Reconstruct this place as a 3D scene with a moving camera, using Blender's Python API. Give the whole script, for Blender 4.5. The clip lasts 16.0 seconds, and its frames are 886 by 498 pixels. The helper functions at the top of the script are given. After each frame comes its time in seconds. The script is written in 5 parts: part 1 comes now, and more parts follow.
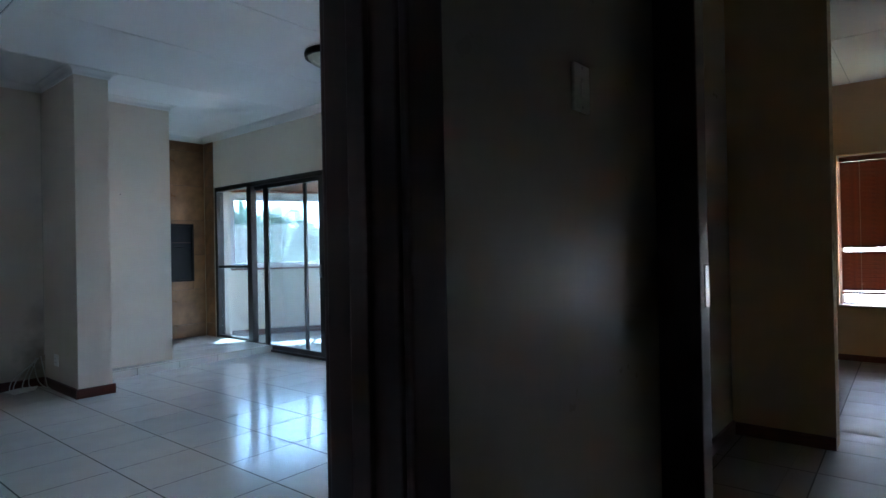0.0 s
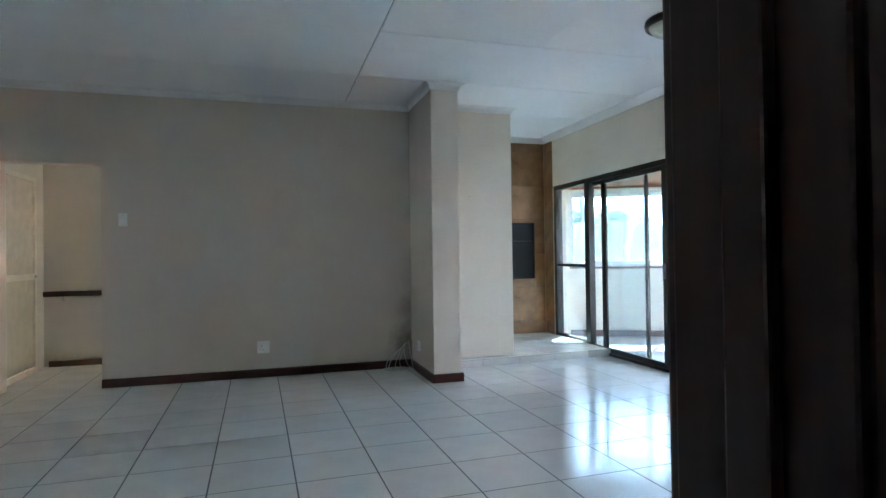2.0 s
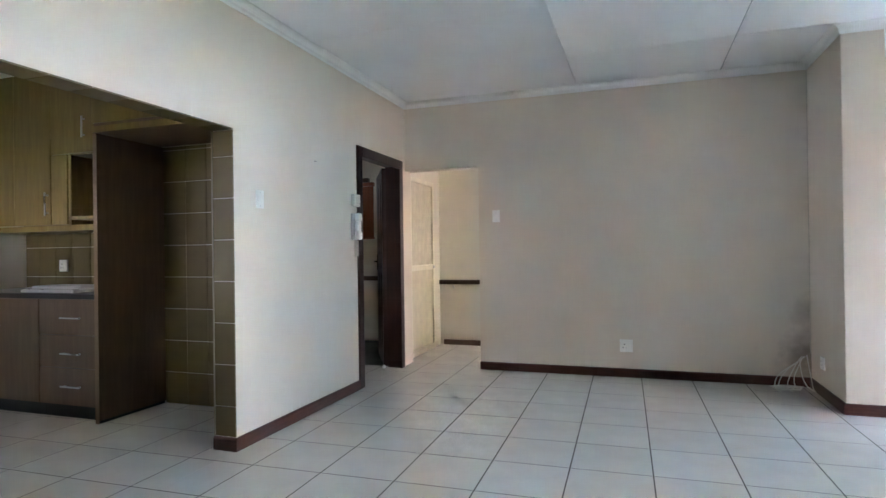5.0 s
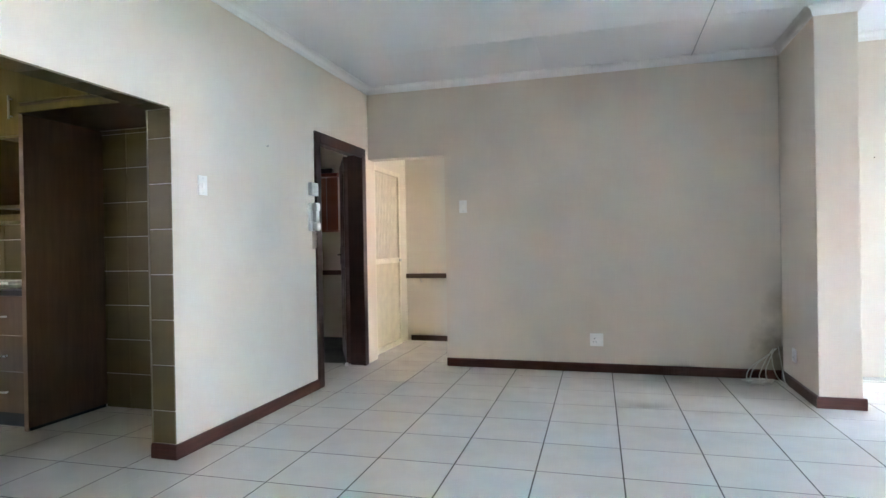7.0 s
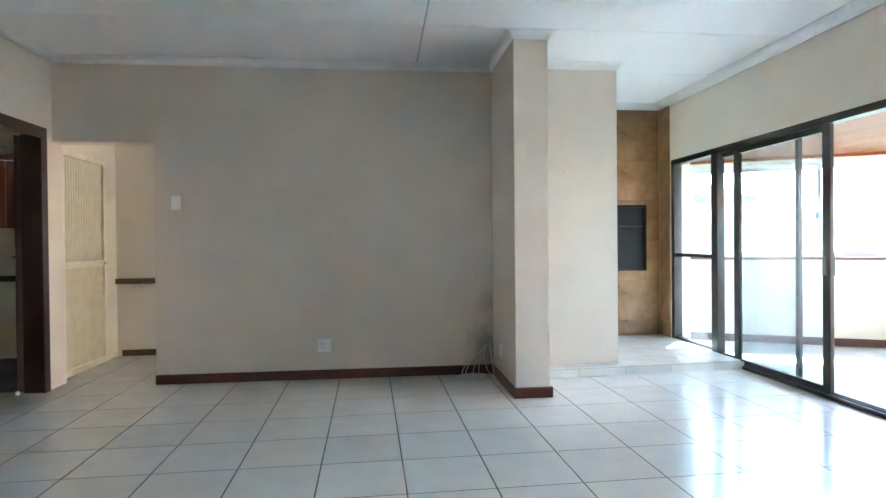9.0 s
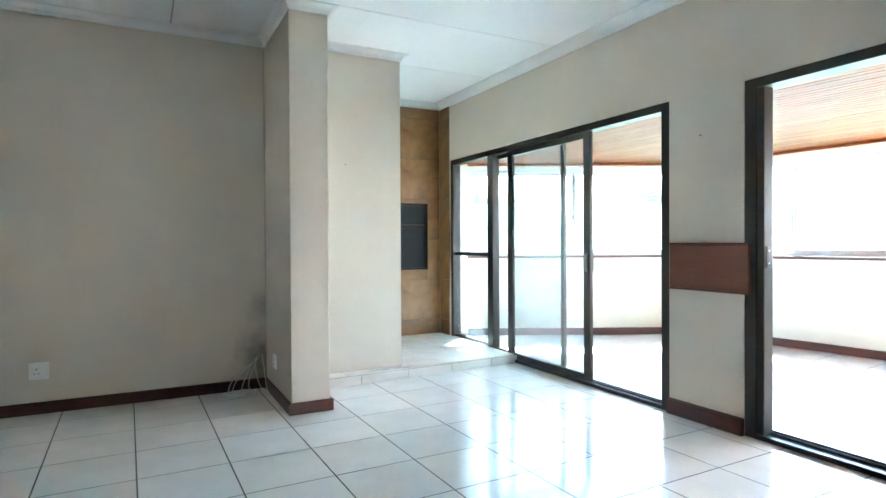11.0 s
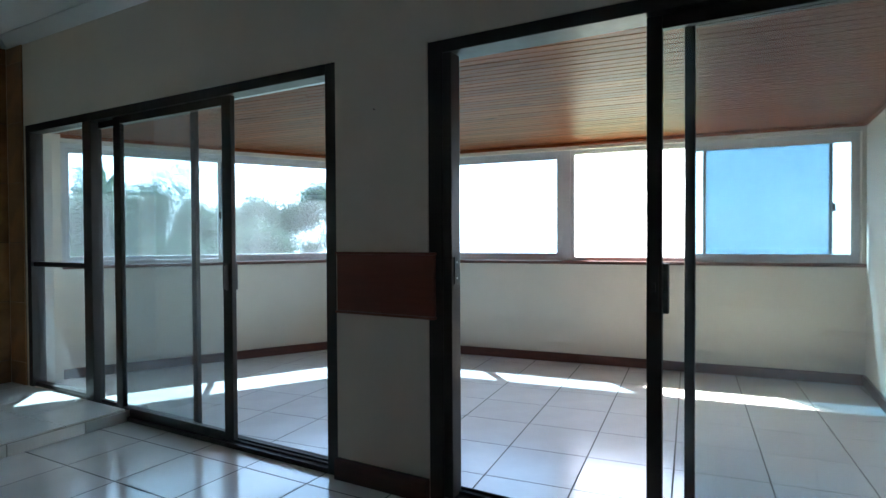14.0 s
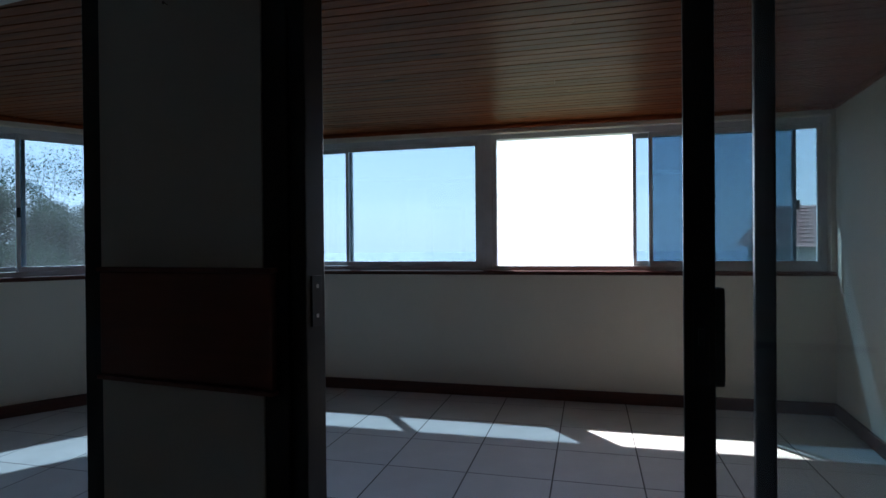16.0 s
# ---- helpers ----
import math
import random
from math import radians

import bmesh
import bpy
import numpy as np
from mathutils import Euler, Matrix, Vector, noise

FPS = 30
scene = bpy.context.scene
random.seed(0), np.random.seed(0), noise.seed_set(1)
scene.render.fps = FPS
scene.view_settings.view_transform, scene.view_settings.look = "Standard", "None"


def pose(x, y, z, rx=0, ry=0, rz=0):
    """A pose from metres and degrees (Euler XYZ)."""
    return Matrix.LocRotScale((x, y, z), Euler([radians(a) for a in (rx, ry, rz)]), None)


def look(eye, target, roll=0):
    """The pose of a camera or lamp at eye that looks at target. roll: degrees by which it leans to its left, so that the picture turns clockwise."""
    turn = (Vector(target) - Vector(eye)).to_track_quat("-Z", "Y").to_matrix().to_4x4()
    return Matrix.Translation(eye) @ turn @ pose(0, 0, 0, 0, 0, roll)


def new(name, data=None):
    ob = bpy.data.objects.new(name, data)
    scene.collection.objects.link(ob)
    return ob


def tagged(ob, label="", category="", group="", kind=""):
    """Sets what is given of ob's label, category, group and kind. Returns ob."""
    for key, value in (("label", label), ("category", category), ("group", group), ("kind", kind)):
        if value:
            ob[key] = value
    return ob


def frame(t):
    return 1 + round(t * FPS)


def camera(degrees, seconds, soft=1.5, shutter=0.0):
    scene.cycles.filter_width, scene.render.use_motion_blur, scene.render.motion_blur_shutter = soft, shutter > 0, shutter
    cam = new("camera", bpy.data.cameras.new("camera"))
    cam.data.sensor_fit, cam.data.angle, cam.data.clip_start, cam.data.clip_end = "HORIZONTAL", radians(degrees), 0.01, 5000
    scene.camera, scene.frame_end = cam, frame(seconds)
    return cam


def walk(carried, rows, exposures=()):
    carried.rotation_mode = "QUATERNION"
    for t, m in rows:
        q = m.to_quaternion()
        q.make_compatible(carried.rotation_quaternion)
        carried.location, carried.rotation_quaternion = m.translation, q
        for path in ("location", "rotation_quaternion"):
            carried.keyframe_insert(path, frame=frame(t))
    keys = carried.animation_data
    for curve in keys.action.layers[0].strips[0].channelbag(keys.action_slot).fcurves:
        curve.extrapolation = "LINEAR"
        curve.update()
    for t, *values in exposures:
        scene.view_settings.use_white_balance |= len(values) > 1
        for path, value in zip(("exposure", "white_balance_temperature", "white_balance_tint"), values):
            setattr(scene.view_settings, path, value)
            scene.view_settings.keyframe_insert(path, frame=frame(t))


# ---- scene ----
cam = camera(75.2, 16.0)
EXPOSURES = [
    (0, 4.99, 5640, 17.0), (0.5, 5.14, 5680, 18.0), (1, 5.46, 6000, 18.0), (1.5, 5.74, 6100, 17.0), (2, 6.01, 6210, 16.0), (2.5, 6.21, 6340, 18.0),
    (3, 6.37, 6480, 18.0), (3.5, 6.63, 6520, 19.0), (4, 6.78, 6560, 21.5), (4.5, 6.91, 6600, 21.5), (7, 7.34, 6600, 20.7), (8.5, 6.84, 6700, 17.8),
    (11, 6.86, 6700, 12.0), (12.5, 6.3, 6660, 9.8), (13, 5.86, 6680, 9.4), (13.5, 4.79, 6500, 12.0), (14, 4.11, 6320, 12.0), (14.5, 3.59, 6240, 12.6),
    (15, 2.95, 6160, 11.4), (15.5, 2.32, 6000, 14.0), (16, 1.61, 5940, 16.0)]
PATH = [
    (0, (-0.125, 0.337, 1.138), (1.404, 1.627, 1.149), -1.1),
    (0.5, (-0.018, 0.416, 1.138), (1.309, 1.912, 1.157), -1.1),
    (1, (0.037, 0.471, 1.14), (1.104, 2.163, 1.16), -1.1),
    (1.5, (0.096, 0.557, 1.143), (0.907, 2.385, 1.161), -1.0),
    (2, (0.123, 0.652, 1.143), (0.701, 2.567, 1.167), -0.8),
    (2.5, (0.157, 0.739, 1.145), (0.513, 2.707, 1.17), -0.8),
    (3, (0.178, 0.798, 1.147), (0.287, 2.795, 1.177), -0.7),
    (3.5, (0.157, 0.844, 1.172), (0.042, 2.841, 1.193), -0.7),
    (4, (0.184, 0.862, 1.177), (-0.134, 2.836, 1.196), -0.7),
    (4.5, (0.182, 0.894, 1.156), (-0.308, 2.833, 1.181), -0.6),
    (4.7, (0.175, 0.915, 1.173), (-0.375, 2.838, 1.191), -0.7),
    (5.75, (0.180, 1.065, 1.168), (-0.601, 2.906, 1.168), -0.7),
    (6.8, (0.177, 1.207, 1.163), (-0.468, 3.1, 1.148), -0.7),
    (7, (0.189, 1.197, 1.137), (-0.37, 3.117, 1.129), -1.0),
    (7.5, (0.244, 1.226, 1.145), (-0.085, 3.199, 1.132), -0.9),
    (8, (0.298, 1.271, 1.132), (0.194, 3.268, 1.122), -1.0),
    (8.5, (0.437, 1.382, 1.167), (0.501, 3.38, 1.138), -1.0),
    (8.7, (0.488, 1.42, 1.161), (0.612, 3.416, 1.137), -0.8),
    (10.8, (0.664, 1.812, 1.129), (1.507, 3.625, 1.106), -0.3),
    (11, (0.674, 1.852, 1.125), (1.6, 3.624, 1.103), -0.3),
    (11.5, (0.765, 1.991, 1.136), (1.871, 3.657, 1.113), -0.3),
    (12, (0.895, 2.118, 1.15), (2.161, 3.666, 1.121), -0.3),
    (12.5, (1.005, 2.28, 1.164), (2.447, 3.666, 1.136), -0.3),
    (13, (1.135, 2.411, 1.167), (2.729, 3.619, 1.138), -0.2),
    (13.5, (1.352, 2.527, 1.167), (3.027, 3.62, 1.139), -0.3),
    (14, (1.561, 2.644, 1.172), (3.291, 3.646, 1.139), -0.3),
    (14.5, (1.781, 2.79, 1.188), (3.565, 3.692, 1.156), -0.3),
    (15, (2.031, 2.904, 1.187), (3.858, 3.718, 1.155), -0.4),
    (15.5, (2.35, 2.996, 1.173), (4.198, 3.759, 1.155), -0.5),
    (16, (2.629, 3.096, 1.165), (4.495, 3.816, 1.151), -0.5),
]
walk(cam, [(t, look(eye, target, roll)) for t, eye, target, roll in PATH], EXPOSURES)

# ---- world, sun, large lights ----
world = bpy.data.worlds.new("world")
scene.world = world
world.use_nodes = True
wn = world.node_tree.nodes
sky = wn.new("ShaderNodeTexSky")
sky.sky_type = "NISHITA"
sky.sun_disc = False
SUN_WAY = Vector((-0.60, -0.62, -1.0)).normalized()
sky.sun_elevation = math.asin(-SUN_WAY.z)
sky.sun_rotation = math.atan2(-SUN_WAY.x, -SUN_WAY.y)
sky.air_density, sky.dust_density = 1.0, 1.0
wn["Background"].inputs["Strength"].default_value = 0.15
sky.ozone_density = 2.0
# thin white cloud over the whole sky, thicker towards the horizon
wl = world.node_tree.links
tc, mp, cn = wn.new("ShaderNodeTexCoord"), wn.new("ShaderNodeMapping"), wn.new("ShaderNodeTexNoise")
mp.inputs["Scale"].default_value = (1.0, 1.0, 2.2)
cn.inputs["Scale"].default_value, cn.inputs["Detail"].default_value = 3.2, 7
wl.new(tc.outputs["Generated"], mp.inputs["Vector"])
wl.new(mp.outputs["Vector"], cn.inputs["Vector"])
cr = wn.new("ShaderNodeValToRGB")
cr.color_ramp.elements[0].position, cr.color_ramp.elements[0].color = 0.40, (0.12, 0.12, 0.12, 1)
cr.color_ramp.elements[1].position, cr.color_ramp.elements[1].color = 0.68, (0.85, 0.85, 0.85, 1)
wl.new(cn.outputs["Fac"], cr.inputs["Fac"])
sp, hz = wn.new("ShaderNodeSeparateXYZ"), wn.new("ShaderNodeValToRGB")
wl.new(tc.outputs["Generated"], sp.inputs["Vector"])
hz.color_ramp.elements[0].position, hz.color_ramp.elements[0].color = 0.0, (0.9, 0.9, 0.9, 1)
hz.color_ramp.elements[1].position, hz.color_ramp.elements[1].color = 0.50, (0, 0, 0, 1)
wl.new(sp.outputs["Z"], hz.inputs["Fac"])
mxm, mxc = wn.new("ShaderNodeMath"), wn.new("ShaderNodeMix")
mxm.operation = "MAXIMUM"
wl.new(cr.outputs["Color"], mxm.inputs[0])
wl.new(hz.outputs["Color"], mxm.inputs[1])
mxc.data_type = "RGBA"
mxc.inputs[7].default_value = (7.78, 8.1, 8.52, 1)
wl.new(mxm.outputs[0], mxc.inputs["Factor"])
wl.new(sky.outputs["Color"], mxc.inputs[6])
wl.new(mxc.outputs[2], wn["Background"].inputs["Color"])

sun = new("sun", bpy.data.lights.new("sun", "SUN"))
sun.data.energy, sun.data.angle, sun.data.color = 5.0, radians(0.6), (1.0, 0.95, 0.87)
sun.rotation_mode = "QUATERNION"
sun.rotation_quaternion = SUN_WAY.to_track_quat("-Z", "Y")


# ---- materials ----


def material(name):
    m = bpy.data.materials.new(name)
    m.use_nodes = True
    return m, m.node_tree.nodes, m.node_tree.links, m.node_tree.nodes["Principled BSDF"]


def ramp(nodes, links, src, stops):
    r = nodes.new("ShaderNodeValToRGB")
    while len(r.color_ramp.elements) < len(stops):
        r.color_ramp.elements.new(0.5)
    for e, (p, c) in zip(r.color_ramp.elements, stops):
        e.position, e.color = p, (*c, 1)
    links.new(src, r.inputs["Fac"])
    return r.outputs["Color"]


def noise_tex(nodes, links, scale, detail=4.0, stretch=(1, 1, 1), coords="Object", rough=0.55):
    tc, mp, nz = nodes.new("ShaderNodeTexCoord"), nodes.new("ShaderNodeMapping"), nodes.new("ShaderNodeTexNoise")
    mp.inputs["Scale"].default_value = stretch
    nz.inputs["Scale"].default_value, nz.inputs["Detail"].default_value = scale, detail
    nz.inputs["Roughness"].default_value = rough
    links.new(tc.outputs[coords], mp.inputs["Vector"])
    links.new(mp.outputs["Vector"], nz.inputs["Vector"])
    return nz.outputs["Fac"]


def mix(nodes, links, fac, a, b, blend="MIX"):
    n = nodes.new("ShaderNodeMix")
    n.data_type, n.blend_type = "RGBA", blend
    for sock, v in ((n.inputs["Factor"], fac), (n.inputs[6], a), (n.inputs[7], b)):
        if isinstance(v, (int, float)):
            sock.default_value = v
        elif isinstance(v, tuple):
            sock.default_value = (*v, 1)
        else:
            links.new(v, sock)
    return n.outputs[2]


def bump(nodes, links, bsdf, height, strength, distance=0.002):
    b = nodes.new("ShaderNodeBump")
    b.inputs["Strength"].default_value, b.inputs["Distance"].default_value = strength, distance
    links.new(height, b.inputs["Height"])
    links.new(b.outputs["Normal"], bsdf.inputs["Normal"])


def scaled(c, k):
    return tuple(min(1.0, v * k) for v in c)


def plaster(name, colour, rough=0.75, spread=0.05, grain=0.10, stains=()):
    m, n, l, b = material(name)
    big = noise_tex(n, l, 1.3, 5)
    fine = noise_tex(n, l, 140, 3)
    c = ramp(n, l, big, [(0.3, scaled(colour, 1 - spread)), (0.7, scaled(colour, 1 + spread))])
    for place, size, strength in stains:
        tc, vd, ad = n.new("ShaderNodeTexCoord"), n.new("ShaderNodeVectorMath"), n.new("ShaderNodeMath")
        vd.operation, ad.operation = "DISTANCE", "MULTIPLY_ADD"
        vd.inputs[1].default_value = place
        l.new(tc.outputs["Object"], vd.inputs[0])
        l.new(noise_tex(n, l, 14, 5), ad.inputs[0])
        ad.inputs[1].default_value = size * 0.7
        l.new(vd.outputs["Value"], ad.inputs[2])
        spot = ramp(n, l, ad.outputs[0], [(size * 0.35, (strength,) * 3), (size * 1.3, (0, 0, 0))])
        c = mix(n, l, spot, c, (0.20, 0.16, 0.12))
    l.new(c, b.inputs["Base Color"])
    r = ramp(n, l, noise_tex(n, l, 6, 3), [(0.3, (rough - 0.08,) * 3), (0.7, (rough + 0.08,) * 3)])
    l.new(r, b.inputs["Roughness"])
    bump(n, l, b, fine, grain, 0.0015)
    return m


def wood(name, dark, light, rough=0.35, axis=(1, 14, 14), scale=3.0, random_amount=0.0, knots=False, coat=0.0, island=False):
    m, n, l, b = material(name)
    g = noise_tex(n, l, scale, 8, axis, rough=0.65)
    c = ramp(n, l, g, [(0.3, dark), (0.55, scaled(tuple((a + e) / 2 for a, e in zip(dark, light)), 1.0)), (0.75, light)])
    if knots:
        v = n.new("ShaderNodeTexVoronoi")
        tc, mp = n.new("ShaderNodeTexCoord"), n.new("ShaderNodeMapping")
        mp.inputs["Scale"].default_value = (6.0, 1.6, 1.0)
        l.new(tc.outputs["Object"], mp.inputs["Vector"])
        l.new(mp.outputs["Vector"], v.inputs["Vector"])
        v.inputs["Scale"].default_value = 1.0
        k = ramp(n, l, v.outputs["Distance"], [(0.03, (1, 1, 1)), (0.12, (0, 0, 0))])
        c = mix(n, l, k, c, scaled(dark, 0.3))
    if random_amount:
        src = n.new("ShaderNodeNewGeometry").outputs["Random Per Island"] if island else n.new("ShaderNodeObjectInfo").outputs["Random"]
        shade = ramp(n, l, src, [(0.0, (1 - random_amount,) * 3), (1.0, (1.0,) * 3)])
        c = mix(n, l, 1.0, c, shade, "MULTIPLY")
    l.new(c, b.inputs["Base Color"])
    b.inputs["Roughness"].default_value = rough
    b.inputs["Coat Weight"].default_value = coat
    b.inputs["Coat Roughness"].default_value = 0.2
    bump(n, l, b, g, 0.12, 0.001)
    return m


def painted(name, colour, rough=0.4, metal=0.0, spread=0.08, grain=0.05):
    m, n, l, b = material(name)
    nz = noise_tex(n, l, 9, 5)
    l.new(ramp(n, l, nz, [(0.3, scaled(colour, 1 - spread)), (0.7, scaled(colour, 1 + spread))]), b.inputs["Base Color"])
    l.new(ramp(n, l, nz, [(0.3, (max(rough - 0.06, 0.02),) * 3), (0.7, (rough + 0.06,) * 3)]), b.inputs["Roughness"])
    b.inputs["Metallic"].default_value = metal
    bump(n, l, b, noise_tex(n, l, 260, 2), grain, 0.0008)
    return m


def tile_glaze(name, colour, rough=0.16, spread=0.06, marble=0.05, relief=0.12):
    m, n, l, b = material(name)
    cloud = noise_tex(n, l, 5, 7)
    c = ramp(n, l, cloud, [(0.3, scaled(colour, 1 - marble)), (0.7, scaled(colour, 1 + marble))])
    rnd = n.new("ShaderNodeObjectInfo").outputs["Random"]
    c = mix(n, l, 1.0, c, ramp(n, l, rnd, [(0.0, (1 - spread,) * 3), (1.0, (1.0,) * 3)]), "MULTIPLY")
    l.new(c, b.inputs["Base Color"])
    smear = noise_tex(n, l, 2.2, 6)
    l.new(ramp(n, l, smear, [(0.3, (rough * 0.7,) * 3), (0.75, (rough * 1.6,) * 3)]), b.inputs["Roughness"])
    bump(n, l, b, noise_tex(n, l, 22, 4), relief, 0.002)
    return m


def pane(name, tint, gloss=1.0, rough=0.02, haze=0.0):
    """A thin pane: it lets light through and mirrors by its angle."""
    m, n, l, b = material(name)
    n.remove(b)
    out = n["Material Output"]
    tr, gl, mx, fr = (n.new("ShaderNode" + k) for k in ("BsdfTransparent", "BsdfGlossy", "MixShader", "LayerWeight"))
    tr.inputs["Color"].default_value = (*tint, 1)
    gl.inputs["Roughness"].default_value = rough
    fr.inputs["Blend"].default_value = 0.5
    pw, ml = n.new("ShaderNodeMath"), n.new("ShaderNodeMath")
    pw.operation, ml.operation = "POWER", "MULTIPLY_ADD"
    pw.inputs[1].default_value = 4.5
    ml.inputs[1].default_value, ml.inputs[2].default_value = 0.80 * gloss, 0.04 * gloss
    l.new(fr.outputs["Facing"], pw.inputs[0])
    l.new(pw.outputs[0], ml.inputs[0])
    body = tr.outputs[0]
    if haze:
        df, hz = n.new("ShaderNodeBsdfTranslucent"), n.new("ShaderNodeMixShader")
        dust = ramp(n, l, noise_tex(n, l, 5.0, 5, (1, 1, 0.06)), [(0.35, (haze * 0.35,) * 3), (0.75, (haze,) * 3)])
        l.new(dust, hz.inputs[0])
        df.inputs["Color"].default_value = (0.8, 0.85, 0.9, 1)
        l.new(tr.outputs[0], hz.inputs[1])
        l.new(df.outputs[0], hz.inputs[2])
        body = hz.outputs[0]
    l.new(ml.outputs[0], mx.inputs[0])
    l.new(body, mx.inputs[1])
    l.new(gl.outputs[0], mx.inputs[2])
    l.new(mx.outputs[0], out.inputs["Surface"])
    return m


M_WALL = plaster("beige_wall_paint", (0.715, 0.635, 0.54))
M_WALLN = plaster("beige_wall_paint_scuffed", (0.715, 0.635, 0.54), stains=[((1.49, 6.485, 0.30), 0.24, 0.7), ((1.50, 6.485, 0.12), 0.28, 0.6), ((1.52, 6.485, 0.62), 0.18, 0.5)])
M_CREAM = plaster("cream_wall_paint", (0.74, 0.70, 0.61))
M_BALC = plaster("balcony_wall_paint", (0.68, 0.63, 0.53))
# satin beige, darkened and browned for the dim warm light of the passage
M_WALLG = painted("dimmed_satin_passage_paint", (0.45, 0.385, 0.31), 0.33, 0.0, 0.03, 0.05)
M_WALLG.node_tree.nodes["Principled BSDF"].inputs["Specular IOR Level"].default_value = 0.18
M_DULLBEIGE = painted("toned_down_beige_plastic", (0.58, 0.52, 0.44), 0.6)
M_CEIL = plaster("white_ceiling_paint", (0.89, 0.89, 0.89), 0.8, 0.02, 0.15)
M_CORN = plaster("white_cornice_paint", (0.82, 0.82, 0.80), 0.6, 0.02, 0.1)
M_GAP = painted("ceiling_joint", (0.42, 0.43, 0.45), 0.8)
M_GROUT = plaster("dark_grout", (0.11, 0.104, 0.098), 0.9, 0.25, 0.5)
M_TILE = tile_glaze("white_floor_tile", (0.77, 0.75, 0.70), 0.14, 0.05, 0.04, 0.10)
M_BTILE = tile_glaze("balcony_floor_tile", (0.68, 0.67, 0.65), 0.18, 0.06, 0.04, 0.10)
M_RUST = tile_glaze("rust_wall_tile", (0.30, 0.145, 0.06), 0.30, 0.25, 0.40, 0.4)
M_OLIVE = tile_glaze("olive_wall_tile", (0.15, 0.112, 0.043), 0.42, 0.12, 0.12, 0.2)
M_LGROUT = plaster("pale_grout", (0.36, 0.32, 0.23), 0.9, 0.15)
M_SKIRT = wood("mahogany_skirting", (0.055, 0.014, 0.009), (0.12, 0.035, 0.022), 0.38, (1.5, 1.5, 16), 4.0)
M_DOORW = wood("dark_door_wood", (0.024, 0.009, 0.007), (0.055, 0.019, 0.013), 0.38, (14, 14, 1), 3.0)
M_BAND = wood("red_brown_board", (0.17, 0.048, 0.026), (0.215, 0.064, 0.034), 0.45, (14, 1, 14), 3.0)
M_BOARD = wood("pine_ceiling_board", (0.165, 0.036, 0.011), (0.36, 0.100, 0.030), 0.42, (16, 1, 16), 2.2, 0.30, True, 0.0, True)
M_BOARD.node_tree.nodes["Principled BSDF"].inputs["Specular IOR Level"].default_value = 0.10
M_BRONZE = painted("dark_bronze_aluminium", (0.028, 0.024, 0.022), 0.38, 0.3)
M_ALU = painted("grey_white_aluminium", (0.62, 0.63, 0.64), 0.4, 0.2)
M_BLACK = painted("black_plastic", (0.02, 0.02, 0.022), 0.35)
M_WHITE = painted("white_plastic", (0.88, 0.87, 0.83), 0.35)
M_CABLE = painted("white_cable", (0.70, 0.69, 0.64), 0.5)
M_STEEL = painted("brushed_steel", (0.55, 0.55, 0.55), 0.3, 1.0)
M_SOOT = painted("black_painted_steel", (0.008, 0.009, 0.011), 0.6, 0.0)
M_SOOT.node_tree.nodes["Principled BSDF"].inputs["Specular IOR Level"].default_value = 0.25
M_CREAMMET = painted("cream_painted_steel", (0.78, 0.735, 0.61), 0.4, 0.0)
# a darker cream than the door's frame
M_CREAMPAN = painted("darker_cream_panel", (0.66, 0.60, 0.46), 0.5, 0.0)
M_CABWOOD = wood("brown_cabinet_board", (0.125, 0.075, 0.046), (0.195, 0.118, 0.073), 0.42, (10, 10, 1), 3.0)
# lighter copy of the cabinet board for the panel's lit front edge
M_CABEDGE = wood("lit_cabinet_edging", (0.20, 0.125, 0.078), (0.27, 0.175, 0.11), 0.45, (10, 10, 1), 3.0)
M_CABYEL = wood("honey_cabinet_door", (0.19, 0.13, 0.040), (0.28, 0.20, 0.065), 0.42, (10, 10, 1), 3.0)
M_BLIND = wood("red_cedar_blind", (0.20, 0.05, 0.02), (0.36, 0.10, 0.04), 0.4, (1, 12, 12), 3.0)
M_RAIL = wood("brown_rail", (0.05, 0.028, 0.016), (0.11, 0.06, 0.035), 0.4, (1, 12, 12), 3.0)
M_LAMPG = painted("frosted_lamp_glass", (0.82, 0.78, 0.62), 0.25)
M_LAMPR = painted("dark_bronze_lamp_metal", (0.05, 0.035, 0.025), 0.35, 0.7)
M_GLASS = pane("clear_door_glass", (0.91, 0.94, 0.935), haze=0.035)
M_TINT = pane("blue_tinted_glass", (0.405, 0.50, 0.56), haze=0.032)
# tan holds the warm glow that the red blind throws on these walls
M_TAN = plaster("warm_lit_bedroom_tan", (0.50, 0.34, 0.20))
# pale floor tile made dark: the bedroom's shade is in the colour
M_DTILE = tile_glaze("shade_darkened_bedroom_tile", (0.24, 0.215, 0.20), 0.42, 0.05, 0.03, 0.04)
M_CURT = painted("pleated_net", (0.68, 0.63, 0.52), 0.7)

# ---- mesh helpers ----


def box(bm, x0, x1, y0, y1, z0, z1, bevel=0.0):
    """A box between two corners, its edges bevelled if asked."""
    made = bmesh.ops.create_cube(bm, size=1.0, matrix=Matrix.Translation(((x0 + x1) / 2, (y0 + y1) / 2, (z0 + z1) / 2)) @ Matrix.Diagonal((abs(x1 - x0), abs(y1 - y0), abs(z1 - z0), 1)))
    if bevel:
        edges = {e for v in made["verts"] for e in v.link_edges}
        bmesh.ops.bevel(bm, geom=list(edges), offset=bevel, segments=2, profile=0.6, affect="EDGES")
    return bm


